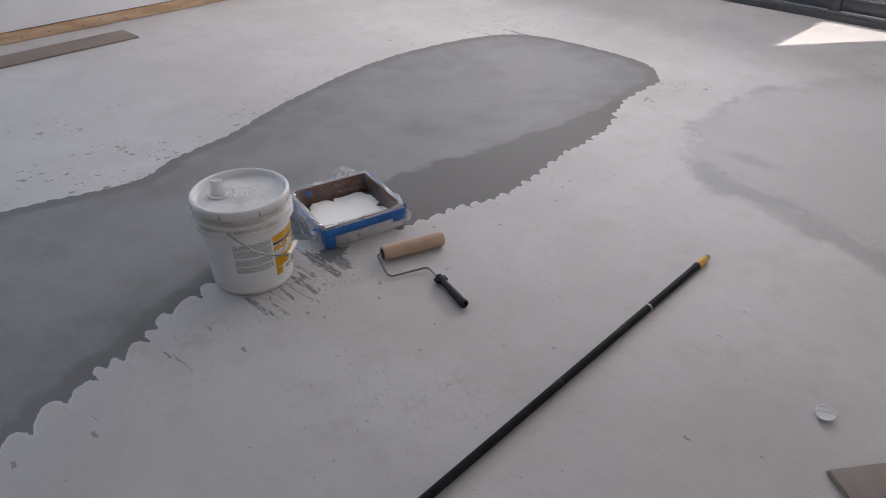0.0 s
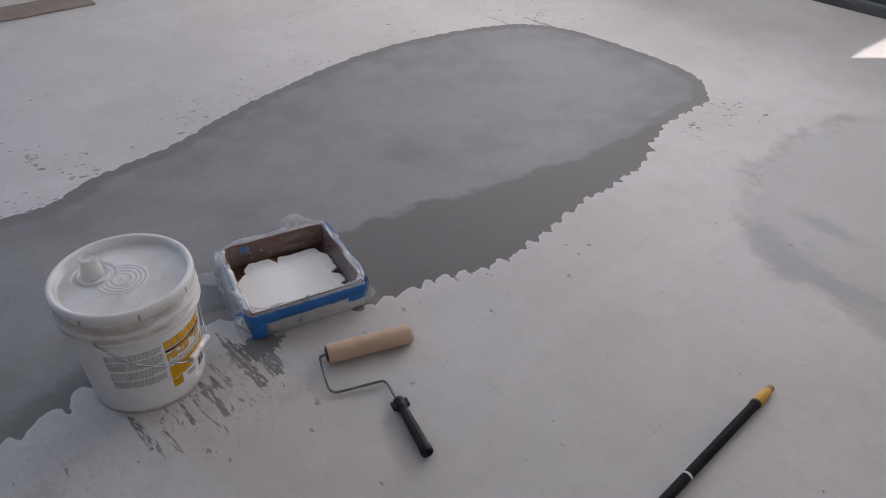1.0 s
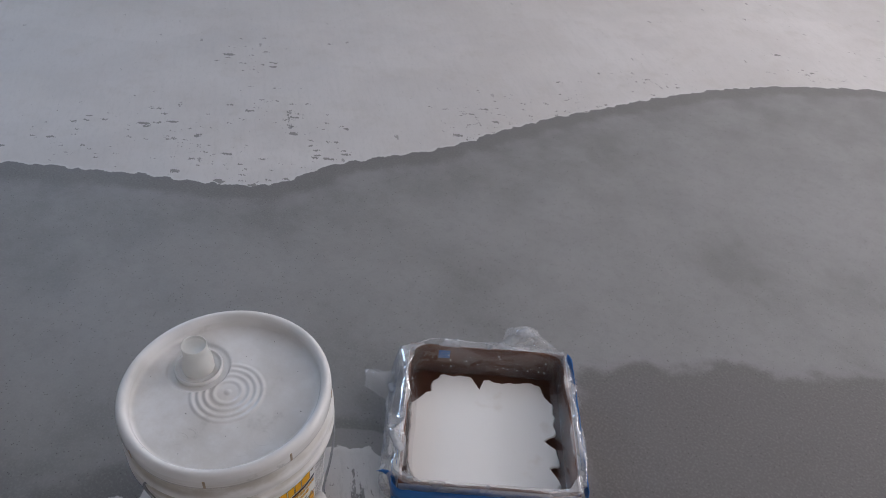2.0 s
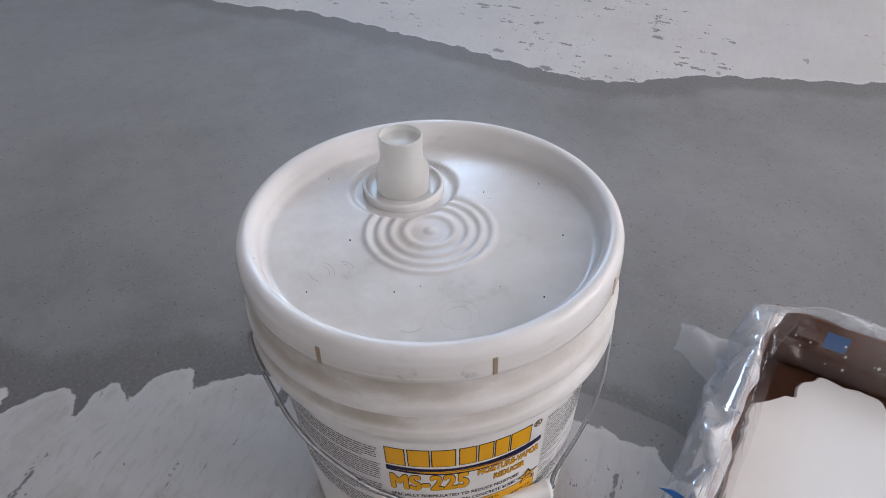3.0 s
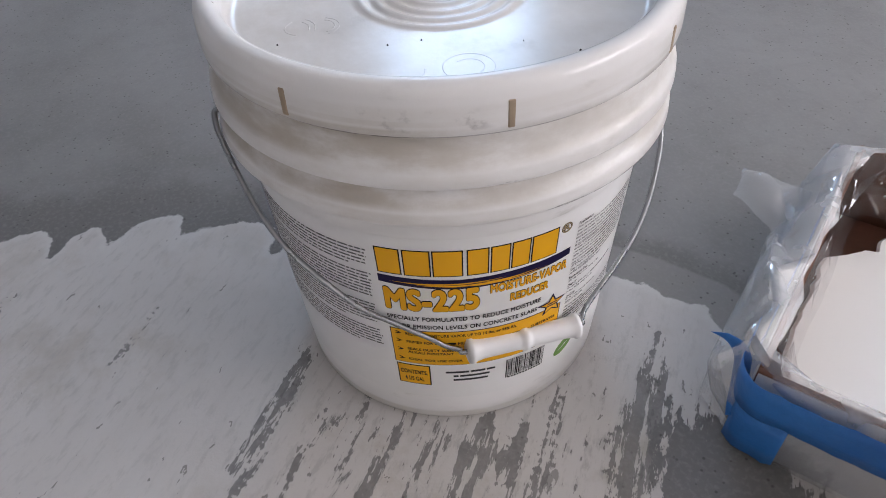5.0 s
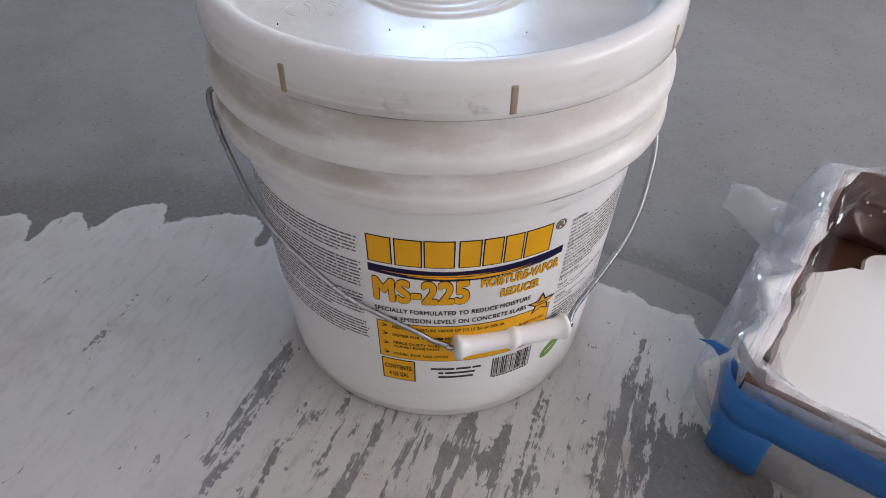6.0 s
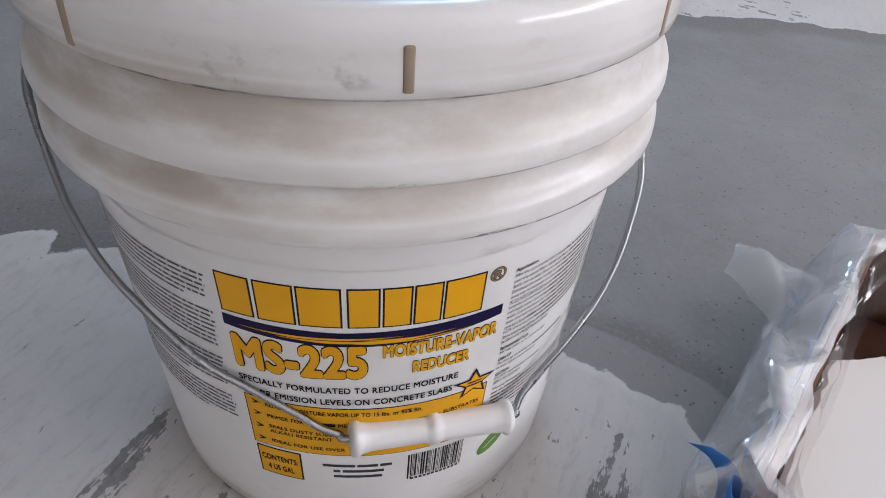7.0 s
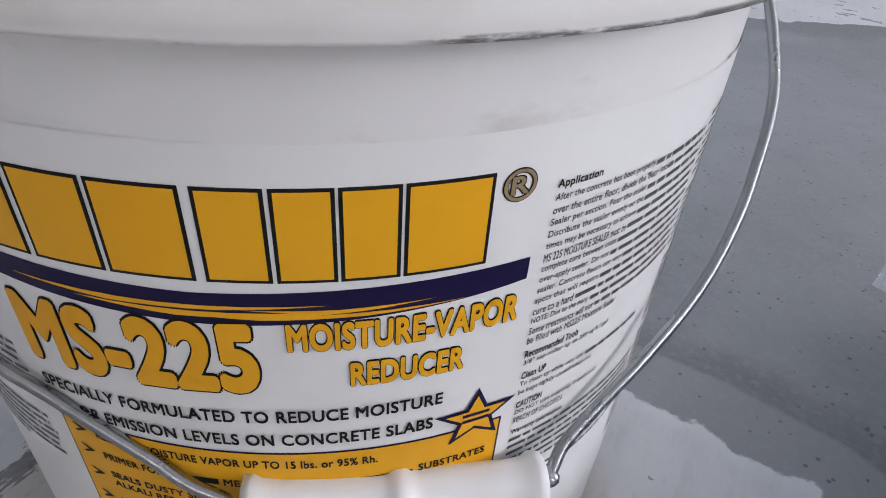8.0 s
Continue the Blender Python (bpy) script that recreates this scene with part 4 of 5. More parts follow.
    grip_prof = [(0, -L / 2), (0.0058, -L / 2), (0.0098, -L / 2 + 0.001), (0.0102, -L / 2 + 0.0042), (0.0087, -L / 2 + 0.0062), (0.008, -L / 2 + 0.012), (0.008, -0.006), (0.0084, -0.0035), (0.0098, -0.0018), (0.0098, 0.0018),
                 (0.0084, 0.0035), (0.008, 0.006), (0.008, L / 2 - 0.012), (0.0087, L / 2 - 0.0062), (0.0102, L / 2 - 0.0042), (0.0098, L / 2 - 0.001), (0.0058, L / 2), (0, L / 2)]
    part("grip", lathe(grip_prof, 32, axis_pose((0.1465, 0.002, 0.1045), (0.1495, 0.047, 0.1015))), GRIP, bail, "white plastic roller grip")

    # label, its print in thin layers
    label = part("label", patch(-108, 80, 0.036, 0.2225, 0.0004, 120), PAPER, pail, "white wrap label with orange and navy print")
    L1, L2, L3, L4 = 0.00055, 0.0007, 0.00085, 0.001
    # the maker's mark as plain blocks, outlined in black
    for a0, a1 in ((-39.6, -33.4), (-32.4, -25.7), (-24.9, -17.5), (-16.2, -10.9), (-10.1, -5.3), (-4.6, 0.2), (0.9, 8.4)):
        part("mark_edge", patch(a0 - 0.22, a1 + 0.22, 0.1873, 0.2125, L1), INK, label)
        part("mark_block", patch(a0 + 0.14, a1 - 0.14, 0.1882, 0.2116, L2), ORANGE, label)
    # a ringed letter
    for r0, r1, mat, lift in ((0.0031, 0.0046, INK, L1), (0.0034, 0.0043, BRONZE, L2)):
        bm = bmesh.new()
        turn = [2 * math.pi * k / 32 for k in range(32)]
        rim = [[bm.verts.new(wrap(11.1 + math.degrees(r * math.cos(t) / 0.15), 0.2082 + r * math.sin(t), lift)) for t in turn] for r in (r0, r1)]
        for k in range(32):
            bm.faces.new((rim[0][k], rim[0][(k + 1) % 32], rim[1][(k + 1) % 32], rim[1][k]))
        part("registered_mark", bm, mat, label)
    part("letter_edge", letters("R", 10.25, 11.95, 0.2059, 0.2105, L1, 0.07), INK, label)
    part("letter", letters("R", 10.25, 11.95, 0.2059, 0.2105, L2, 0.02), BRONZE, label)
    n = 32
    lo = [(-40 + 53.6 * k / n, 0.1742 + 0.0042 * abs(k / n - 0.45) ** 1.6 * 3.0) for k in range(n + 1)]
    hi = [(-40 + 53.6 * k / n, 0.1838 + 0.0023 * abs(k / n - 0.4) * 1.6) for k in range(n + 1)]
    part("swoosh", ribbon(lo, hi, L1), NAVY, label)
    for a0, a1, z, h in ((-37, -6, 0.1795, 0.0009), (-30, 0, 0.1776, 0.0011), (-22, 7, 0.1769, 0.0008), (-14, 4, 0.1786, 0.0005)):
        part("swoosh_streak", outline(((a0, z + 0.0006), ((a0 * 2 + a1) / 3, z - h), ((a0 + a1 * 2) / 3, z - h * 0.6), (a1, z + 0.0009), ((a0 + a1) / 2, z + h * 0.6)), L2), ORANGE, label)

    def printed(text, a0, a1, z0, z1, mat, fat=0.02, edge=None, tail=0.0):
        if edge:
            flat, sa, sz = flat_writing(text, a0, a1, z0, z1, 0.0, tail)
            for one in islands(flat):
                part("letter_edge", wrapped(one, (sa, sz), L1, fat + edge, 14), INK, label)
                part("letter", wrapped(one, (sa, sz), L3, fat, 12), mat, label)
                one.free()
            return
        flat, sa, sz = flat_writing(text, a0, a1, z0, z1, 0.0, tail)
        for one in islands(flat):
            part("letter", wrapped(one, (sa, sz), L3, fat, 4), mat, label)
            one.free()

    fine_print = {}

    def add_fine(bm, mat):
        """Puts a row of print too small to pick apart with the rest of its ink."""
        me = bpy.data.meshes.new("row")
        bm.to_mesh(me)
        bm.free()
        fine_print.setdefault(mat.name, (mat, bmesh.new()))[1].from_mesh(me)
        bpy.data.meshes.remove(me)

    def fine(text, a0, a1, z0, z1, mat, fat):
        add_fine(letters(text, a0, a1, z0, z1, L3, fat), mat)

    printed("MS-225", -38.7, -13.4, 0.1502, 0.1716, ORANGE, 0.05, 0.025, 0.0022)
    printed("MOISTURE-VAPOR", -10.0, 13.0, 0.1662, 0.1745, ORANGE, 0.042, 0.034)
    printed("REDUCER", -4.2, 7.4, 0.1528, 0.1606, ORANGE, 0.042, 0.034)
    printed("SPECIALLY FORMULATED TO REDUCE MOISTURE", -39.2, 5.5, 0.138, 0.1424, INK, 0.03, None, 0.0022)
    printed("VAPOR EMISSION LEVELS ON CONCRETE SLABS", -39.1, 4.6, 0.1287, 0.1331, INK, 0.03, None, 0.0018)
    star = [(9.9 + (5.4 if k % 2 == 0 else 2.3) * math.sin(math.pi * k / 5), 0.1302 + (0.0122 if k % 2 == 0 else 0.0052) * math.cos(math.pi * k / 5)) for k in range(10)]
    inner = [(9.9 + (a - 9.9) * 0.74, 0.1302 + (z - 0.1302) * 0.74) for a, z in star]
    part("panel_edge", patch(-39.2, 13.6, 0.0828, 0.1262, L1, 30), NAVY, label)
    part("panel", patch(-38.9, 13.3, 0.0834, 0.1256, L2, 30), ORANGE, label, "orange printed panel")
    part("star_edge", outline(star, L3), NAVY, label)
    part("star", outline(inner, L4), ORANGE, label)
    for z in (0.1312, 0.1288):
        part("printed_bar", patch(8.2, 11.6, z, z + 0.0012, L4 + 0.00015, 3), NAVY, label)
    for z in (0.1197, 0.1101, 0.099, 0.0872):
        part("arrow", outline(((-37.8, z), (-37.2, z), (-35.7, z + 0.0018), (-37.2, z + 0.0036), (-37.8, z + 0.0036), (-36.7, z + 0.0018)), L3), INK, label)
    printed("REDUCES MOISTURE VAPOR UP TO 15 lbs. or 95% Rh.", -34.5, -1.6, 0.1195, 0.1227, INK, 0.03)
    printed("PRIMER FOR", -34.5, -26.6, 0.1100, 0.1130, INK, 0.03)
    part("printed_bar", patch(-26.0, -19.8, 0.1102, 0.1128, L3), INK, label)
    printed("MEMBRANE", -19.2, -11.0, 0.1100, 0.1130, INK, 0.03)
    part("printed_bar", patch(-10.2, 2.6, 0.1106, 0.1132, L3), INK, label)
    printed("SUBSTRATES", 3.3, 11.8, 0.1118, 0.1148, INK, 0.03)
    printed("SEALS DUSTY SUBSTRATES", -34.5, -15.0, 0.1012, 0.1040, INK, 0.03)
    printed("ALKALI RESISTANT", -34.5, -20.6, 0.0968, 0.0996, INK, 0.03)
    printed("IDEAL FOR USE OVER", -34.5, -18.0, 0.0875, 0.0903, INK, 0.03)
    part("box_edge", patch(-38.9, -28.2, 0.0535, 0.0808, L1, 6), INK, label)
    part("contents_box", patch(-38.5, -28.6, 0.0545, 0.0798, L2, 6), ORANGE, label)
    printed("CONTENTS:", -37.9, -29.2, 0.0682, 0.0735, INK, 0.035)
    printed("4 US GAL", -36.7, -30.4, 0.0588, 0.0641, INK, 0.035)
    # address lines, as plain bars of word length
    for z, words in ((0.0712, ((-23.4, -16.0), (-15.5, -10.8), (-10.3, -7.6))), (0.0658, ((-21.0, -19.4), (-18.9, -9.4))), (0.0604, ((-21.0, -9.8),))):
        for a0, a1 in words:
            part("printed_bar", patch(a0, a1, z, z + 0.0026, L1), INK_SOFT, label)
    rnd = random.Random(9)
    a = -3.9
    while a < 9.8:
        w = rnd.choice((0.14, 0.14, 0.28, 0.42))
        part("barcode_bar", patch(a, a + w, 0.0552 if -3.0 < a < 9.0 else 0.0532, 0.0785, L1, 1), INK, label)
        a += w + rnd.choice((0.14, 0.16, 0.3))
    a = -3.0
    while a < 8.6:
        part("printed_bar", patch(a, a + 0.75, 0.0522, 0.0544, L1, 1), INK_SOFT, label)
        a += 1.05
    leaf = [(19.3 + 4.2 * math.cos(t) + 1.3 * math.sin(t), 0.06 + 0.0098 * math.sin(t) + 0.0022 * math.cos(t)) for t in (2 * math.pi * k / 20 for k in range(20))]
    part("leaf_mark", outline(leaf, L1), GREEN, label)
    part("leaf_vein", outline(((16.8, 0.0565), (17.1, 0.056), (19.6, 0.0603), (21.6, 0.0628), (19.3, 0.0612)), L2), PAPER, label)
    # small print too fine to read, as rows of bars
    def rows(a0, a1, z0, z1, step, seed, gaps):
        rnd = random.Random(seed)
        z, k = z1, 0
        while z > z0:
            bm = bmesh.new()
            a = a0
            end = a1 - (rnd.uniform(2, 0.6 * (a1 - a0)) if k in gaps else rnd.uniform(0, 1.0))
            while a < end:
                w = min(rnd.uniform(0.8, 3.6), end - a)
                lo = [bm.verts.new(wrap(x, z, 0.0006)) for x in (a, a + w)]
                hi = [bm.verts.new(wrap(x, z + step * 0.42, 0.0006)) for x in (a, a + w)]
                bm.faces.new((lo[0], lo[1], hi[1], hi[0]))
                a += w + 0.38
            add_fine(bm, INK_PALE)
            z -= step * (2.0 if k in gaps else 1.0)
            k += 1

    rows(-92, -42, 0.157, 0.2055, 0.0034, 4, (5,))
    rows(-92, -42, 0.093, 0.148, 0.0034, 5, (7, 14))
    fine("Application", 15.2, 20.6, 0.2045, 0.2074, INK, 0.035)
    lines = ("After the concrete has been properly", "over the entire floor, divide the floor into", "Sealer per section. Pour the sealer", "Distribute the sealer evenly on the", "times may be necessary to achieve", "MS 225 MOISTURE SEALER must be", "complete cure between coats",
             "over-apply sealer. Do not", "sealer. Concrete floors can vary", "spots that will require", "cure to a hard", "NOTE: Due to the many", "Some treatments will not", "be filled with MS225 Moisture Sealer")
    for k, text in enumerate(lines):
        z, end = 0.2045 - 0.0036 * (k + 1), 15.2 + 0.39 * len(text)
        fine(text, 15.2, end, z, z + 0.0026, INK_SOFT, 0.012)
        if k < 13:
            rows(end + 0.5, 43, z - 0.0001, z, 0.0036, 30 + k, ())
    fine("Recommended Tools", 15.3, 23.2, 0.1487, 0.1514, INK, 0.03)
    fine('3/8" nap roller up to 250 sq ft / gal', 15.3, 29.0, 0.1452, 0.1477, INK_SOFT, 0.012)
    fine("Clean UP", 15.4, 18.9, 0.1399, 0.1426, INK, 0.03)
    fine("To clean up while wet, use", 15.4, 25.4, 0.1363, 0.1388, INK_SOFT, 0.012)
    rows(26.0, 38, 0.1362, 0.1363, 0.0036, 51, ())
    fine("be kept tightly closed when not", 15.4, 27.4, 0.1327, 0.1352, INK_SOFT, 0.012)
    fine("CAUTION", 15.5, 19.3, 0.1272, 0.1298, INK, 0.03)
    fine("DO NOT take internally. If swallowed", 15.5, 29.5, 0.1237, 0.1262, INK_SOFT, 0.012)
    fine("REACH OF CHILDREN.", 15.5, 23.5, 0.1202, 0.1227, INK_SOFT, 0.012)
    fine("Warranty Information:", 15.5, 24.0, 0.1144, 0.1171, INK, 0.03)
    rows(15.5, 43, 0.082, 0.1108, 0.0034, 9, (5,))
    rows(44, 76, 0.06, 0.204, 0.0034, 10, (6, 13, 22, 30))
    for mat, bm in fine_print.values():
        tagged(part("fine_print", bm, mat, label, "", False), kind="stuff")
    return pail


build_pail()

# ---------------------------------------------------------------- the lined carton with sealer in it
CX, CY, CW, CH, CA = -0.328, 2.354, 0.335, 0.092, 33.4


def crumple(p, scale, amount):
    return Vector((noise.noise(p * scale), noise.noise(p * scale + Vector((9, 3, 1))), noise.noise(p * scale + Vector((2, 8, 5))))) * amount


def film_sheet(rows_of_points, amount, scale=11.0, fine=0.3):
    """A crumpled sheet from rows of points: flat facets that meet in creases, at two sizes."""
    bm = bmesh.new()
    grid = []
    for row in rows_of_points:
        line = []
        for p in row:
            q = Vector(p)
            shift = Vector((0, 0, 0))
            for k, grow in ((1.0, 1.0), (2.1, fine)):
                for axis in range(3):
                    at = q * scale * k + Vector((7.0 * axis, 3.1 * axis, 5.0 * k))
                    d = noise.voronoi(at, distance_metric="DISTANCE")[0]
                    shift[axis] += amount * grow * (d[1] - d[0] - 0.32) * 1.6
                    shift[axis] += amount * grow * 0.5 * noise.noise(at * 0.7)
            q += shift
            q.z = max(q.z, 0.0015)
            line.append(bm.verts.new(q))
        grid.append(line)
    for lo, hi in zip(grid, grid[1:]):
        for k in range(len(lo) - 1):
            bm.faces.new((lo[k], lo[k + 1], hi[k + 1], hi[k]))
    return bm


def build_carton():
    c = thing("lined_carton", pose(CX, CY, 0, 0, 0, CA), "low cardboard carton lined with clear film, holding white sealer", "box")
    h, t = CW / 2, 0.005
    part("bottom", box(-h, h, -h, h, 0.0005, 0.006, 0.001), CARD, c)
    for k in range(4):
        m = pose(0, 0, 0, 0, 0, 90 * k)
        part("side", box(-h, h - t, -h, -h + t, 0.006, CH, 0.0012, m=m), CARD, c)
        part("side_face", box(-h + 0.001, h - 0.001, -h - 0.0015, -h - 0.0002, 0.001, CH - 0.002, m=m), CARD_OUT, c)
    # blue tape: round the front and the right, down at the front corner and lapped inside the back
    def round_at(run, off):
        """A point of the carton's outline, run metres on from the middle of the front, its corners rounded."""
        rc = 0.014
        side = 2 * (h - rc) + rc * math.pi / 2
        run += h - rc
        k = math.floor(run / side)
        f = run - k * side
        if f < 2 * (h - rc):
            p, nrm = Vector((-h + rc + f, -h, 0)), Vector((0, -1, 0))
        else:
            w = (f - 2 * (h - rc)) / rc
            nrm = Vector((math.sin(w), -math.cos(w), 0))
            p = Vector((h - rc, -h + rc, 0)) + nrm * rc
        return Matrix.Rotation(math.pi / 2 * k, 3, "Z") @ (p + nrm * off)

    for r0, r1, z0, z1, off in ((-h - 0.05, h + 0.002, 0.056, 0.09, 0.0135), (-h + 0.002, -h + 0.036, 0.008, 0.0565, 0.0125), (h - 0.055, h - 0.008, 0.04, 0.0565, 0.0125), (h + 0.003, 3 * h - 0.01, 0.055, 0.088, 0.0165), (-3 * h + 0.05, -h - 0.0505, 0.052, 0.084, 0.006)):
        bm = bmesh.new()
        n = max(10, int((r1 - r0) / 0.004))
        rows = []
        for j in range(4):
            line = []
            for i in range(n + 1):
                q = Vector((i * 0.3, j * 0.5, r0 * 9))
                p = round_at(r0 + (r1 - r0) * i / n, off + 0.0011 * noise.noise(q) + 0.0006 * noise.noise(q * 2.7))
                line.append(bm.verts.new((p.x, p.y, z0 + (z1 - z0) * j / 3 + 0.0022 * noise.noise(Vector((i * 0.22, j * 0.3, r0 * 5))))))
            rows.append(line)
        for lo, hi in zip(rows, rows[1:]):
            for i in range(n):
                bm.faces.new((lo[i], lo[i + 1], hi[i + 1], hi[i]))
        ob = part("tape", bm, TAPE, c, "blue masking tape")
        ob.modifiers.new("thick", "SOLIDIFY").thickness = 0.0006
    curl_line = smooth_line([(-0.172, -0.172, 0.036), (-0.1745, -0.163, 0.047), (-0.177, -0.152, 0.062), (-0.181, -0.147, 0.078), (-0.19, -0.144, 0.086), (-0.203, -0.143, 0.087)], 5)
    curl = [[p + Vector((0.012 * w * (0.5 + 0.5 * min(1.0, 2.5 * k / len(curl_line))), 0.002 * w, 0.004 * w)) for w in (-0.5, 0, 0.5)] for k, p in enumerate(curl_line)]
    ob = part("tape", film_sheet(curl, 0.0008), TAPE, c, "loose curl of blue tape")
    ob.modifiers.new("thick", "SOLIDIFY").thickness = 0.0006
    part("tape", box(-0.105, -0.08, h - t - 0.001, h - t - 0.0003, 0.055, 0.08, 0.0002), TAPE, c, "scrap of blue tape inside the carton")

    # sealer: a pool with an edge bitten by the film's folds
    bm = bmesh.new()
    ring, n = [], 260
    for k in range(n):
        a = 2 * math.pi * k / n
        r = (0.158 if math.cos(a) < -0.7 else 0.137 if math.sin(a) > 0.7 else 0.148) / max(abs(math.cos(a)), abs(math.sin(a)))
        r = min(r, 0.19)
        p = Vector((math.cos(a), math.sin(a), 0))
        r -= 0.004 + 0.014 * abs(noise.noise(p * 3.1)) + 0.004 * noise.noise(p * 9) + 0.0012 * noise.noise(p * 23)
        for mid, half, deep in ((radians(70), 0.5, 0.012), (radians(97), 0.1, 0.03), (radians(40), 0.2, 0.02), (radians(-8), 0.1, 0.02), (radians(-32), 0.08, 0.022), (radians(143), 0.3, 0.035)):
            d = abs((a - mid + math.pi) % (2 * math.pi) - math.pi)
            if d < half:
                r -= deep * (1 - d / half) ** 0.7
        ring.append(bm.verts.new((p.x * r, p.y * r, 0.034)))
    mid = bm.verts.new((0, 0, 0.034))
    for k in range(n):
        bm.faces.new((mid, ring[k], ring[(k + 1) % n]))
    skirt = [bm.verts.new((v.co.x * 1.02, v.co.y * 1.02, 0.030)) for v in ring]
    for k in range(n):
        bm.faces.new((ring[k], skirt[k], skirt[(k + 1) % n], ring[(k + 1) % n]))
    part("sealer", bm, MILK, c, "pool of milky white liquid sealer", False)

    # splashes on the inner walls
    rnd = random.Random(21)
    for k in range(64):
        side = rnd.choice((2, 2, 2, 3, 1))
        s = rnd.uniform(-0.14, 0.14)
        z = 0.034 + 0.045 * rnd.random() ** 1.6
        r = rnd.uniform(0.0006, 0.0021)
        m = pose(0, 0, 0, 0, 0, 90 * side) @ Matrix.Translation((s, -h + t + 0.0012 + 0.004, z)) @ pose(0, 0, 0, 90)
        part("splash", lathe([(0, -0.0006), (r * 0.7, -0.0004), (r, 0.0002)], 8, m @ Matrix.Diagonal((1, rnd.uniform(1, 1.8), 1, 1))), MILK, c)

    # film: up from the pool, over the rim and down outside, crumpled into flat facets that meet in sharp creases
    rc = 0.03

    def liner_point(u, q):
        """A point of the liner: u runs once round the carton, q from the pool over the rim to the foot."""
        k, f = int(u * 4) % 4, (u * 4) % 1.0
        straight = 2 * (h - rc)
        run = f * (straight + rc * math.pi / 2)
        if run < straight:
            p, nrm = Vector((-h + rc + run, -h, 0)), Vector((0, -1, 0))
        else:
            a = (run - straight) / rc
            nrm = Vector((math.sin(a), -math.cos(a), 0))
            p = Vector((h - rc, -h + rc, 0)) + nrm * rc
        turn = Matrix.Rotation(math.pi / 2 * k, 3, "Z")
        p, nrm = turn @ p, turn @ nrm
        fw, rw, bw, lw = max(0, -nrm.y) ** 2, max(0, nrm.x) ** 2, max(0, nrm.y) ** 2, max(0, -nrm.x) ** 2
        out = 0.0085 * fw + 0.016 * rw + 0.014 * bw + 0.029 * lw
        low = 0.004 * fw + 0.02 * rw + 0.05 * bw + 0.004 * lw
        if q < 0.4:
            w = q / 0.4
            d, z = -0.026 + 0.018 * w ** 0.6, 0.03 + (CH - 0.026) * w
        elif q < 0.6:
            w = (q - 0.4) / 0.2
            d, z = -0.008 + (0.008 + out * 0.75) * w, CH + 0.004 + 0.006 * math.sin(math.pi * w)
        else:
            w = (q - 0.6) / 0.4
            d, z = out * (0.75 + 0.35 * math.sin(w * 2.0)), CH + 0.004 - (CH + 0.004 - low) * w
        return p + nrm * d + Vector((0, 0, z)), nrm

    def crumpled(q0, q1, around, up, amount, seed):
        rnd = random.Random(seed)
        grid = []
        bm = bmesh.new()
        for j in range(up + 1):
            line = []
            for i in range(around):
                ju, jq = rnd.uniform(-0.42, 0.42), rnd.uniform(-0.4, 0.4) if 0 < j < up else 0.0
                u = (i + 0.5 * (j % 2) + ju) / around
                p, nrm = liner_point(u % 1.0, q0 + (q1 - q0) * (j + jq) / up)
                keen = (amount if 0 < j < up else amount * 0.5) * (1 - 0.75 * max(0, -nrm.y) ** 2)
                p = p + nrm * rnd.uniform(-0.6, 1.0) * keen + Vector((0, 0, rnd.uniform(-0.5, 0.6) * keen))
                p.z = max(p.z, 0.0015)
                line.append(bm.verts.new(p))
            grid.append(line)
        for j in range(up):
            lo, hi = grid[j], grid[j + 1]
            for i in range(around):
                a, b, c2, d2 = lo[i], lo[(i + 1) % around], hi[(i + 1) % around], hi[i]
                tris = ((a, b, c2), (a, c2, d2)) if rnd.random() < 0.5 else ((a, b, d2), (b, c2, d2))
                for tri in tris:
                    bm.faces.new(tri)
        # round the creases a little and let the facets sag
        bmesh.ops.subdivide_edges(bm, edges=bm.edges, cuts=2, use_grid_fill=True)
        bmesh.ops.smooth_vert(bm, verts=bm.verts, factor=0.22, use_axis_x=True, use_axis_y=True, use_axis_z=True)
        for v in bm.verts:
            v.co += crumple(v.co, 45.0, 0.0008)
        return bm

    part("liner", crumpled(0.0, 0.42, 36, 3, 0.006, 61), FILM, c, "clear plastic liner inside the carton")
    part("liner", crumpled(0.4, 1.0, 40, 5, 0.012, 65), FILM_FOLDED, c, "crumpled plastic liner folded over the rim")
    # loose lobes of film
    def lobe(base0, base1, tip, width, amount, puff=0.02, n=22):
        b0, b1, tp = Vector(base0), Vector(base1), Vector(tip)
        rows_of = []
        for j in range(n + 1):
            w = j / n
            line = []
            for i in range(n + 1):
                s = i / n
                foot = b0.lerp(b1, s)
                top = tp + (b1 - b0) * (s - 0.5) * width
                p = foot.lerp(top, w ** 0.9)
                p.z += puff * math.sin(math.pi * w) * math.sin(math.pi * s)
                line.append(p)
            rows_of.append(line)
        return film_sheet(rows_of, amount, 16.0)

    part("liner", lobe((0.03, h + 0.006, CH), (0.16, h + 0.006, CH), (0.075, h + 0.045, 0.118), 0.5, 0.007), FILM_FOLDED, c, "lobe of clear film standing up")
    part("liner", lobe((-h - 0.025, 0.035, 0.05), (-h - 0.02, 0.115, 0.06), (-h - 0.088, 0.088, 0.066), 0.55, 0.006), FILM_FOLDED, c, "loose corner of clear film")
    part("liner", lobe((h + 0.005, -h + 0.005, 0.085), (h - 0.02, -h - 0.006, 0.02), (h + 0.035, -h + 0.0, 0.03), 0.4, 0.004), FILM_FOLDED, c, "loose corner of clear film")
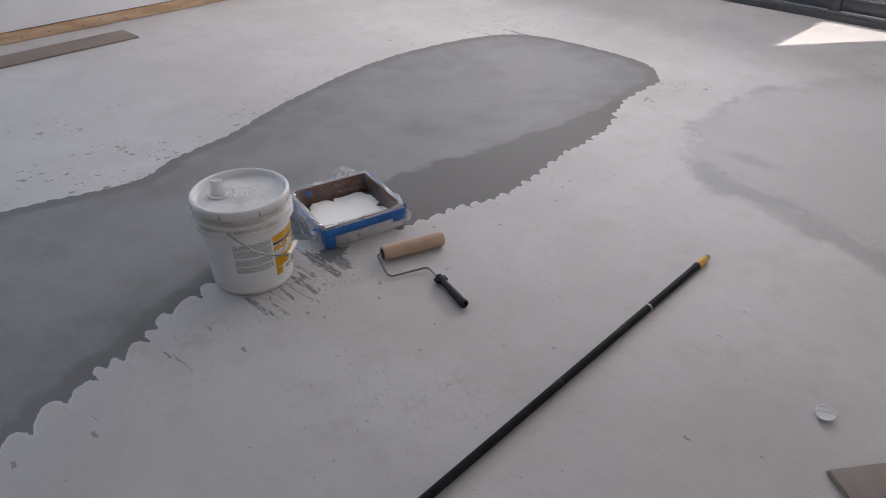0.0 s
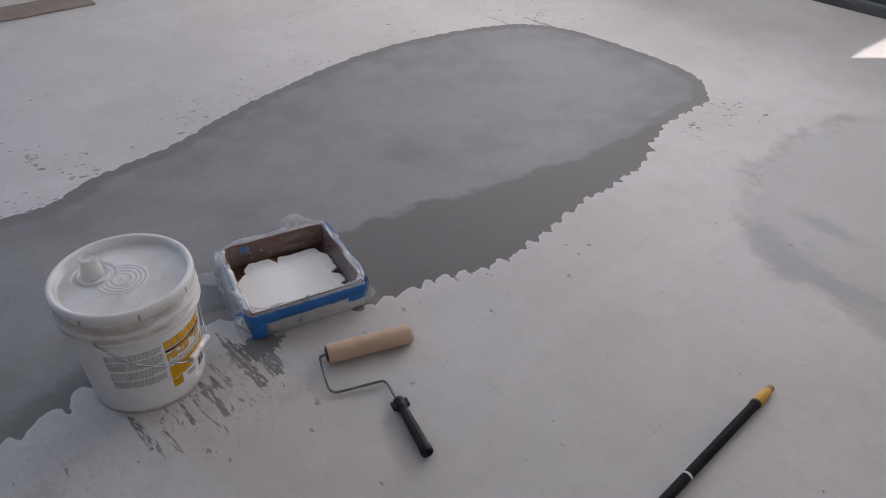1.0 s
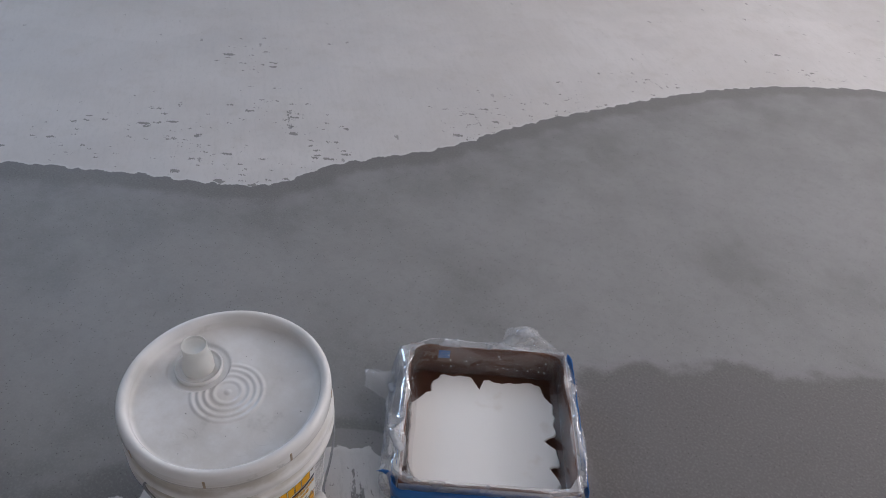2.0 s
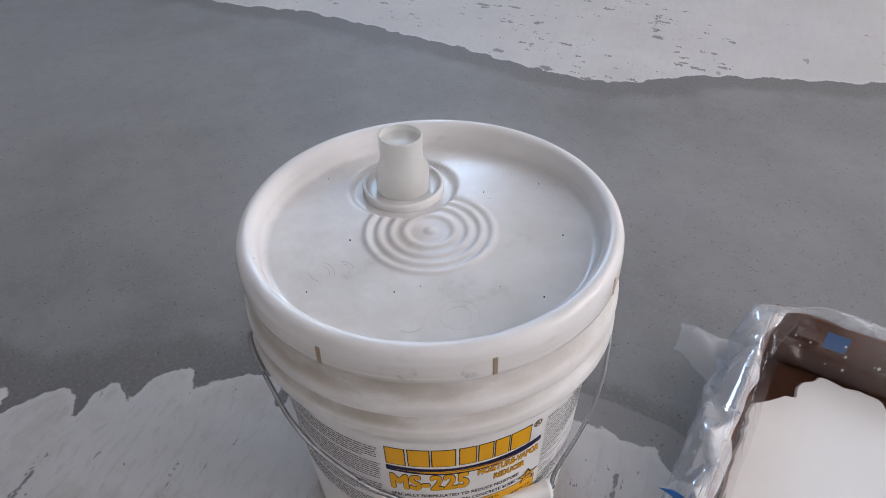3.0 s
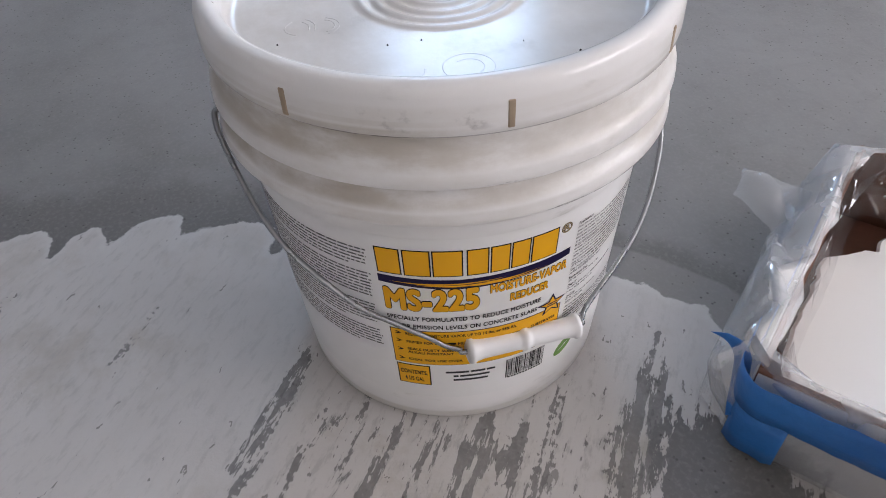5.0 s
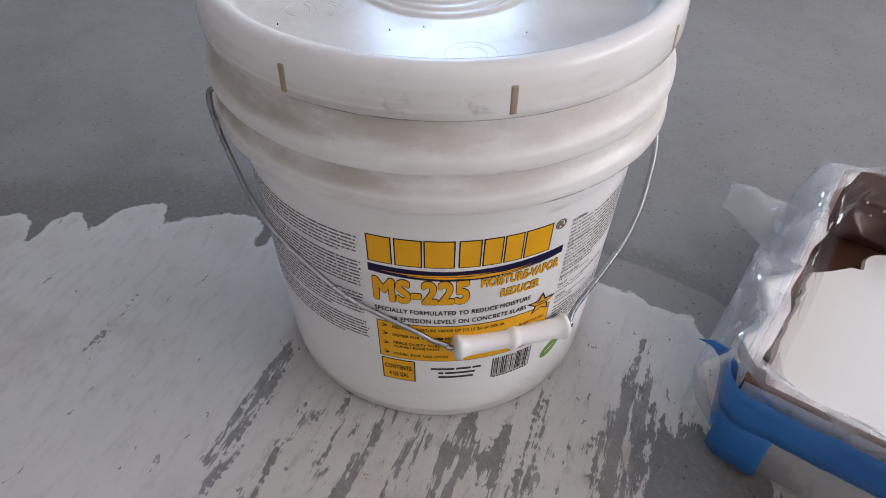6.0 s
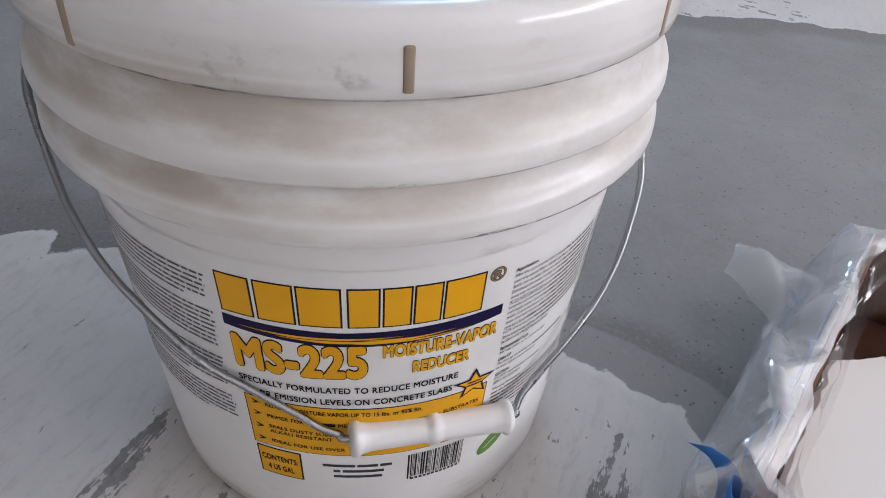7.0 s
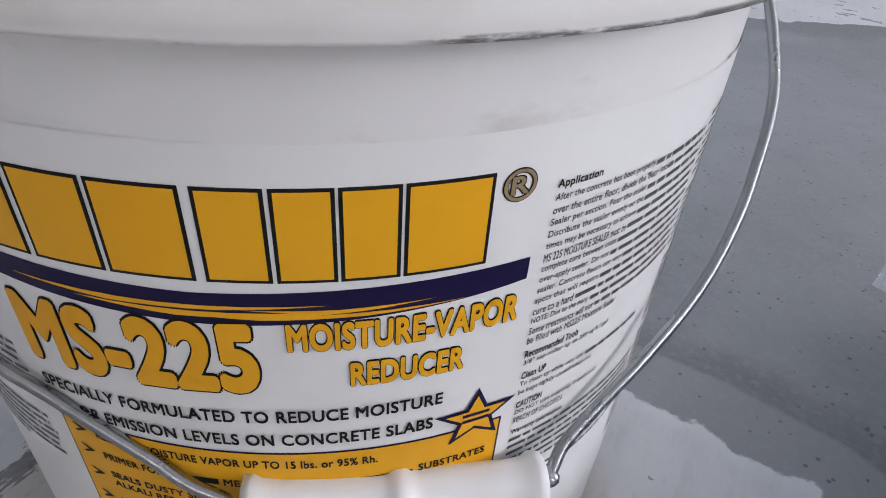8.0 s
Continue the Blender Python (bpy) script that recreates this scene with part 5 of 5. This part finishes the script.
    part("liner", lobe((0.0, -h - 0.008, 0.06), (0.1, -h - 0.008, 0.06), (0.055, -h - 0.07, 0.003), 1.1, 0.002, -0.012), FILM, c, "flap of clear film on the floor")
    part("liner", lobe((h + 0.004, -0.02, 0.08), (h + 0.004, 0.13, 0.08), (h + 0.04, 0.06, 0.03), 0.8, 0.008), FILM, c, "sagging fold of clear film")
    return c


build_carton()

# ---------------------------------------------------------------- paint roller


def build_roller():
    r = thing("paint_roller", pose(-0.05, 2.0, 0), "paint roller with tan nap cover, wire frame and black handle", "paint roller")
    inv = Matrix.Translation((0.05, -2.0, 0))
    p, q = Vector((-0.158, 2.062, 0.0275)), Vector((0.06, 2.171, 0.0275))
    L = (q - p).length
    m = inv @ axis_pose(p, q)
    prof = [(0.0195, 0.0015), (0.0255, 0.0), (0.0272, 0.004)] + [(0.0275, 0.02 + (L - 0.045) * k / 12) for k in range(13)] + [(0.027, L - 0.012), (0.0245, L - 0.004), (0.02, L), (0, L)]
    bm = lathe(prof, 56, m)
    for v in bm.verts:
        v.co += crumple(v.co, 140.0, 0.0006) + crumple(v.co, 30.0, 0.0006)
    part("cover", bm, NAP, r, "tan fuzzy nap cover")
    part("core", lathe([(0.0195, 0.003), (0.0195, -0.002), (0.017, -0.003), (0.006, -0.0035), (0, -0.0035)], 32, m), CORE, r, "dark end of the cover core")
    way = [(-0.157, 2.062, 0.0275), (-0.168, 2.056, 0.0275), (-0.1735, 2.047, 0.0265), (-0.166, 2.028, 0.0235), (-0.14, 1.973, 0.0125), (-0.131, 1.957, 0.0105), (-0.118, 1.949, 0.0095), (-0.1, 1.952, 0.0095), (-0.02, 1.9895, 0.0105),
           (-0.004, 1.9965, 0.011), (0.007, 1.9965, 0.0115), (0.018, 1.986, 0.0125), (0.03, 1.965, 0.014), (0.055, 1.924, 0.0165)]
    part("frame", tube([inv @ v for v in smooth_line(way, 6)], 0.0036, 12), STEEL, r, "bent steel roller frame")
    h0, h1 = Vector((0.05, 1.934, 0.0175)), Vector((0.142, 1.779, 0.0165))
    d = (h1 - h0).length
    hp = [(0, -0.002), (0.008, -0.002), (0.0135, 0.001), (0.0145, 0.006), (0.0145, 0.013), (0.0135, 0.02), (0.0155, 0.024), (0.0155, 0.03), (0.0125, 0.035), (0.0118, 0.045), (0.0128, 0.07), (0.0138, 0.1), (0.0142, 0.13), (0.0146, d - 0.022), (0.0158, d - 0.016), (0.016, d - 0.003), (0.0148, d), (0.0105, d), (0.0098, d - 0.012), (0, d - 0.012)]
    handle = part("handle", lathe(hp, 40, inv @ axis_pose(h0, h1)), BLACK, r, "black moulded plastic handle")
    ear = inv @ axis_pose(h0, h1)
    for side in (-1, 1):
        part("hook_wing", box(-0.006, 0.006, side * 0.016 - 0.007, side * 0.016 + 0.007, 0.004, 0.03, 0.004, m=ear @ Matrix.Rotation(radians(90), 4, "Z")), BLACK, handle)
    return r


build_roller()

# ---------------------------------------------------------------- extension pole


def build_pole():
    tip, low = Vector((1.03, 2.087, 0.0145)), Vector((-0.32, 0.62, 0.0145))
    way = (low - tip).normalized()
    c = thing("extension_pole", axis_pose(tip, low), "black extension pole with a yellow threaded tip, lying on the floor", "pole")
    L = (low - tip).length
    part("tip", lathe([(0, 0.0), (0.0075, 0.0), (0.0085, 0.002), (0.0085, 0.02), (0.0098, 0.022), (0.0125, 0.03), (0.0138, 0.045), (0.0138, 0.078), (0.0132, 0.08), (0.0132, 0.084)], 28), YELLOW, c, "yellow plastic threaded tip")
    rings = [(0.0088, 0.003)]
    for k in range(5):
        rings += [(0.0098, 0.005 + k * 0.003), (0.0087, 0.0065 + k * 0.003)]
    part("thread", lathe(rings, 24), THREAD, c, "worn brown thread")
    part("collar", lathe([(0.0135, 0.084), (0.0146, 0.085), (0.0146, 0.094), (0.0135, 0.096), (0.0126, 0.098)], 32), BLACK, c)
    part("shaft", lathe([(0.0125, 0.096)] + [(0.0125, 0.1 + (L - 0.1) * k / 8) for k in range(9)] + [(0, L)], 32), POLE_BLACK, c, "black fibreglass shaft")
    part("mark", lathe([(0.01262, 0.416), (0.01275, 0.4175), (0.01275, 0.421), (0.01262, 0.4225)], 28), CHALK, c, "thin pale ring round the shaft")
    part("joint", lathe([(0.0126, 0.905), (0.0133, 0.907), (0.0133, 0.914), (0.0126, 0.916)], 28), BLACK, c)
    return c


build_pole()

# ---------------------------------------------------------------- small cap and planks


def build_cap():
    c = thing("spout_cap", pose(1.127, 1.322, 0.0065, 9, 0, -35), "small milky plastic pull-off cap lying tipped on the floor", "cap")
    part("cup", lathe([(0, 0.004), (0.017, 0.0042), (0.0235, 0.0062), (0.0262, 0.0088), (0.0272, 0.0086), (0.0266, 0.0066), (0.0235, 0.0042), (0.0165, 0.0024), (0.0155, -0.003), (0.0145, -0.003), (0.0142, 0.0022), (0, 0.0024)], 48, Matrix.Scale(1.0, 4), 0.02), CAP_WHITE, c)
    part("pull_bar", tube([Vector((-0.025 + 0.058 * k / 8, -0.005 + 0.012 * k / 8, 0.0095 + 0.002 * math.sin(k * 0.4))) for k in range(9)], 0.0013, 8), SPOUT, c, "thin plastic pull bar")
    return c


build_cap()


def build_plank(corner, way, length, width, thick, label):
    w = Vector((*way, 0)).normalized()
    ang = math.degrees(math.atan2(w.y, w.x))
    c = thing("plank", pose(corner[0], corner[1], 0, 0, 0, ang), label, "plank", "loose planks on the floor")
    part("board", box(0, length, 0, width, 0.001, thick, 0.0015), PLANK, c)
    part("groove_edge", box(0.002, length - 0.002, -0.004, -0.0001, 0.003, thick * 0.55, 0.0008), PLANK_EDGE, c)
    part("end_edge", box(-0.003, -0.0001, 0.003, width - 0.003, 0.003, thick * 0.6, 0.0006), PLANK_EDGE, c)
    return c


build_plank((-2.147, 4.808), (-0.672, -0.74), 1.22, -0.237, 0.014, "grey-brown laminate flooring plank lying beside the wall")
build_plank((1.052, 1.128), (0.985, 0.17), 1.22, -0.237, 0.014, "grey-brown laminate flooring plank lying on the pale floor")
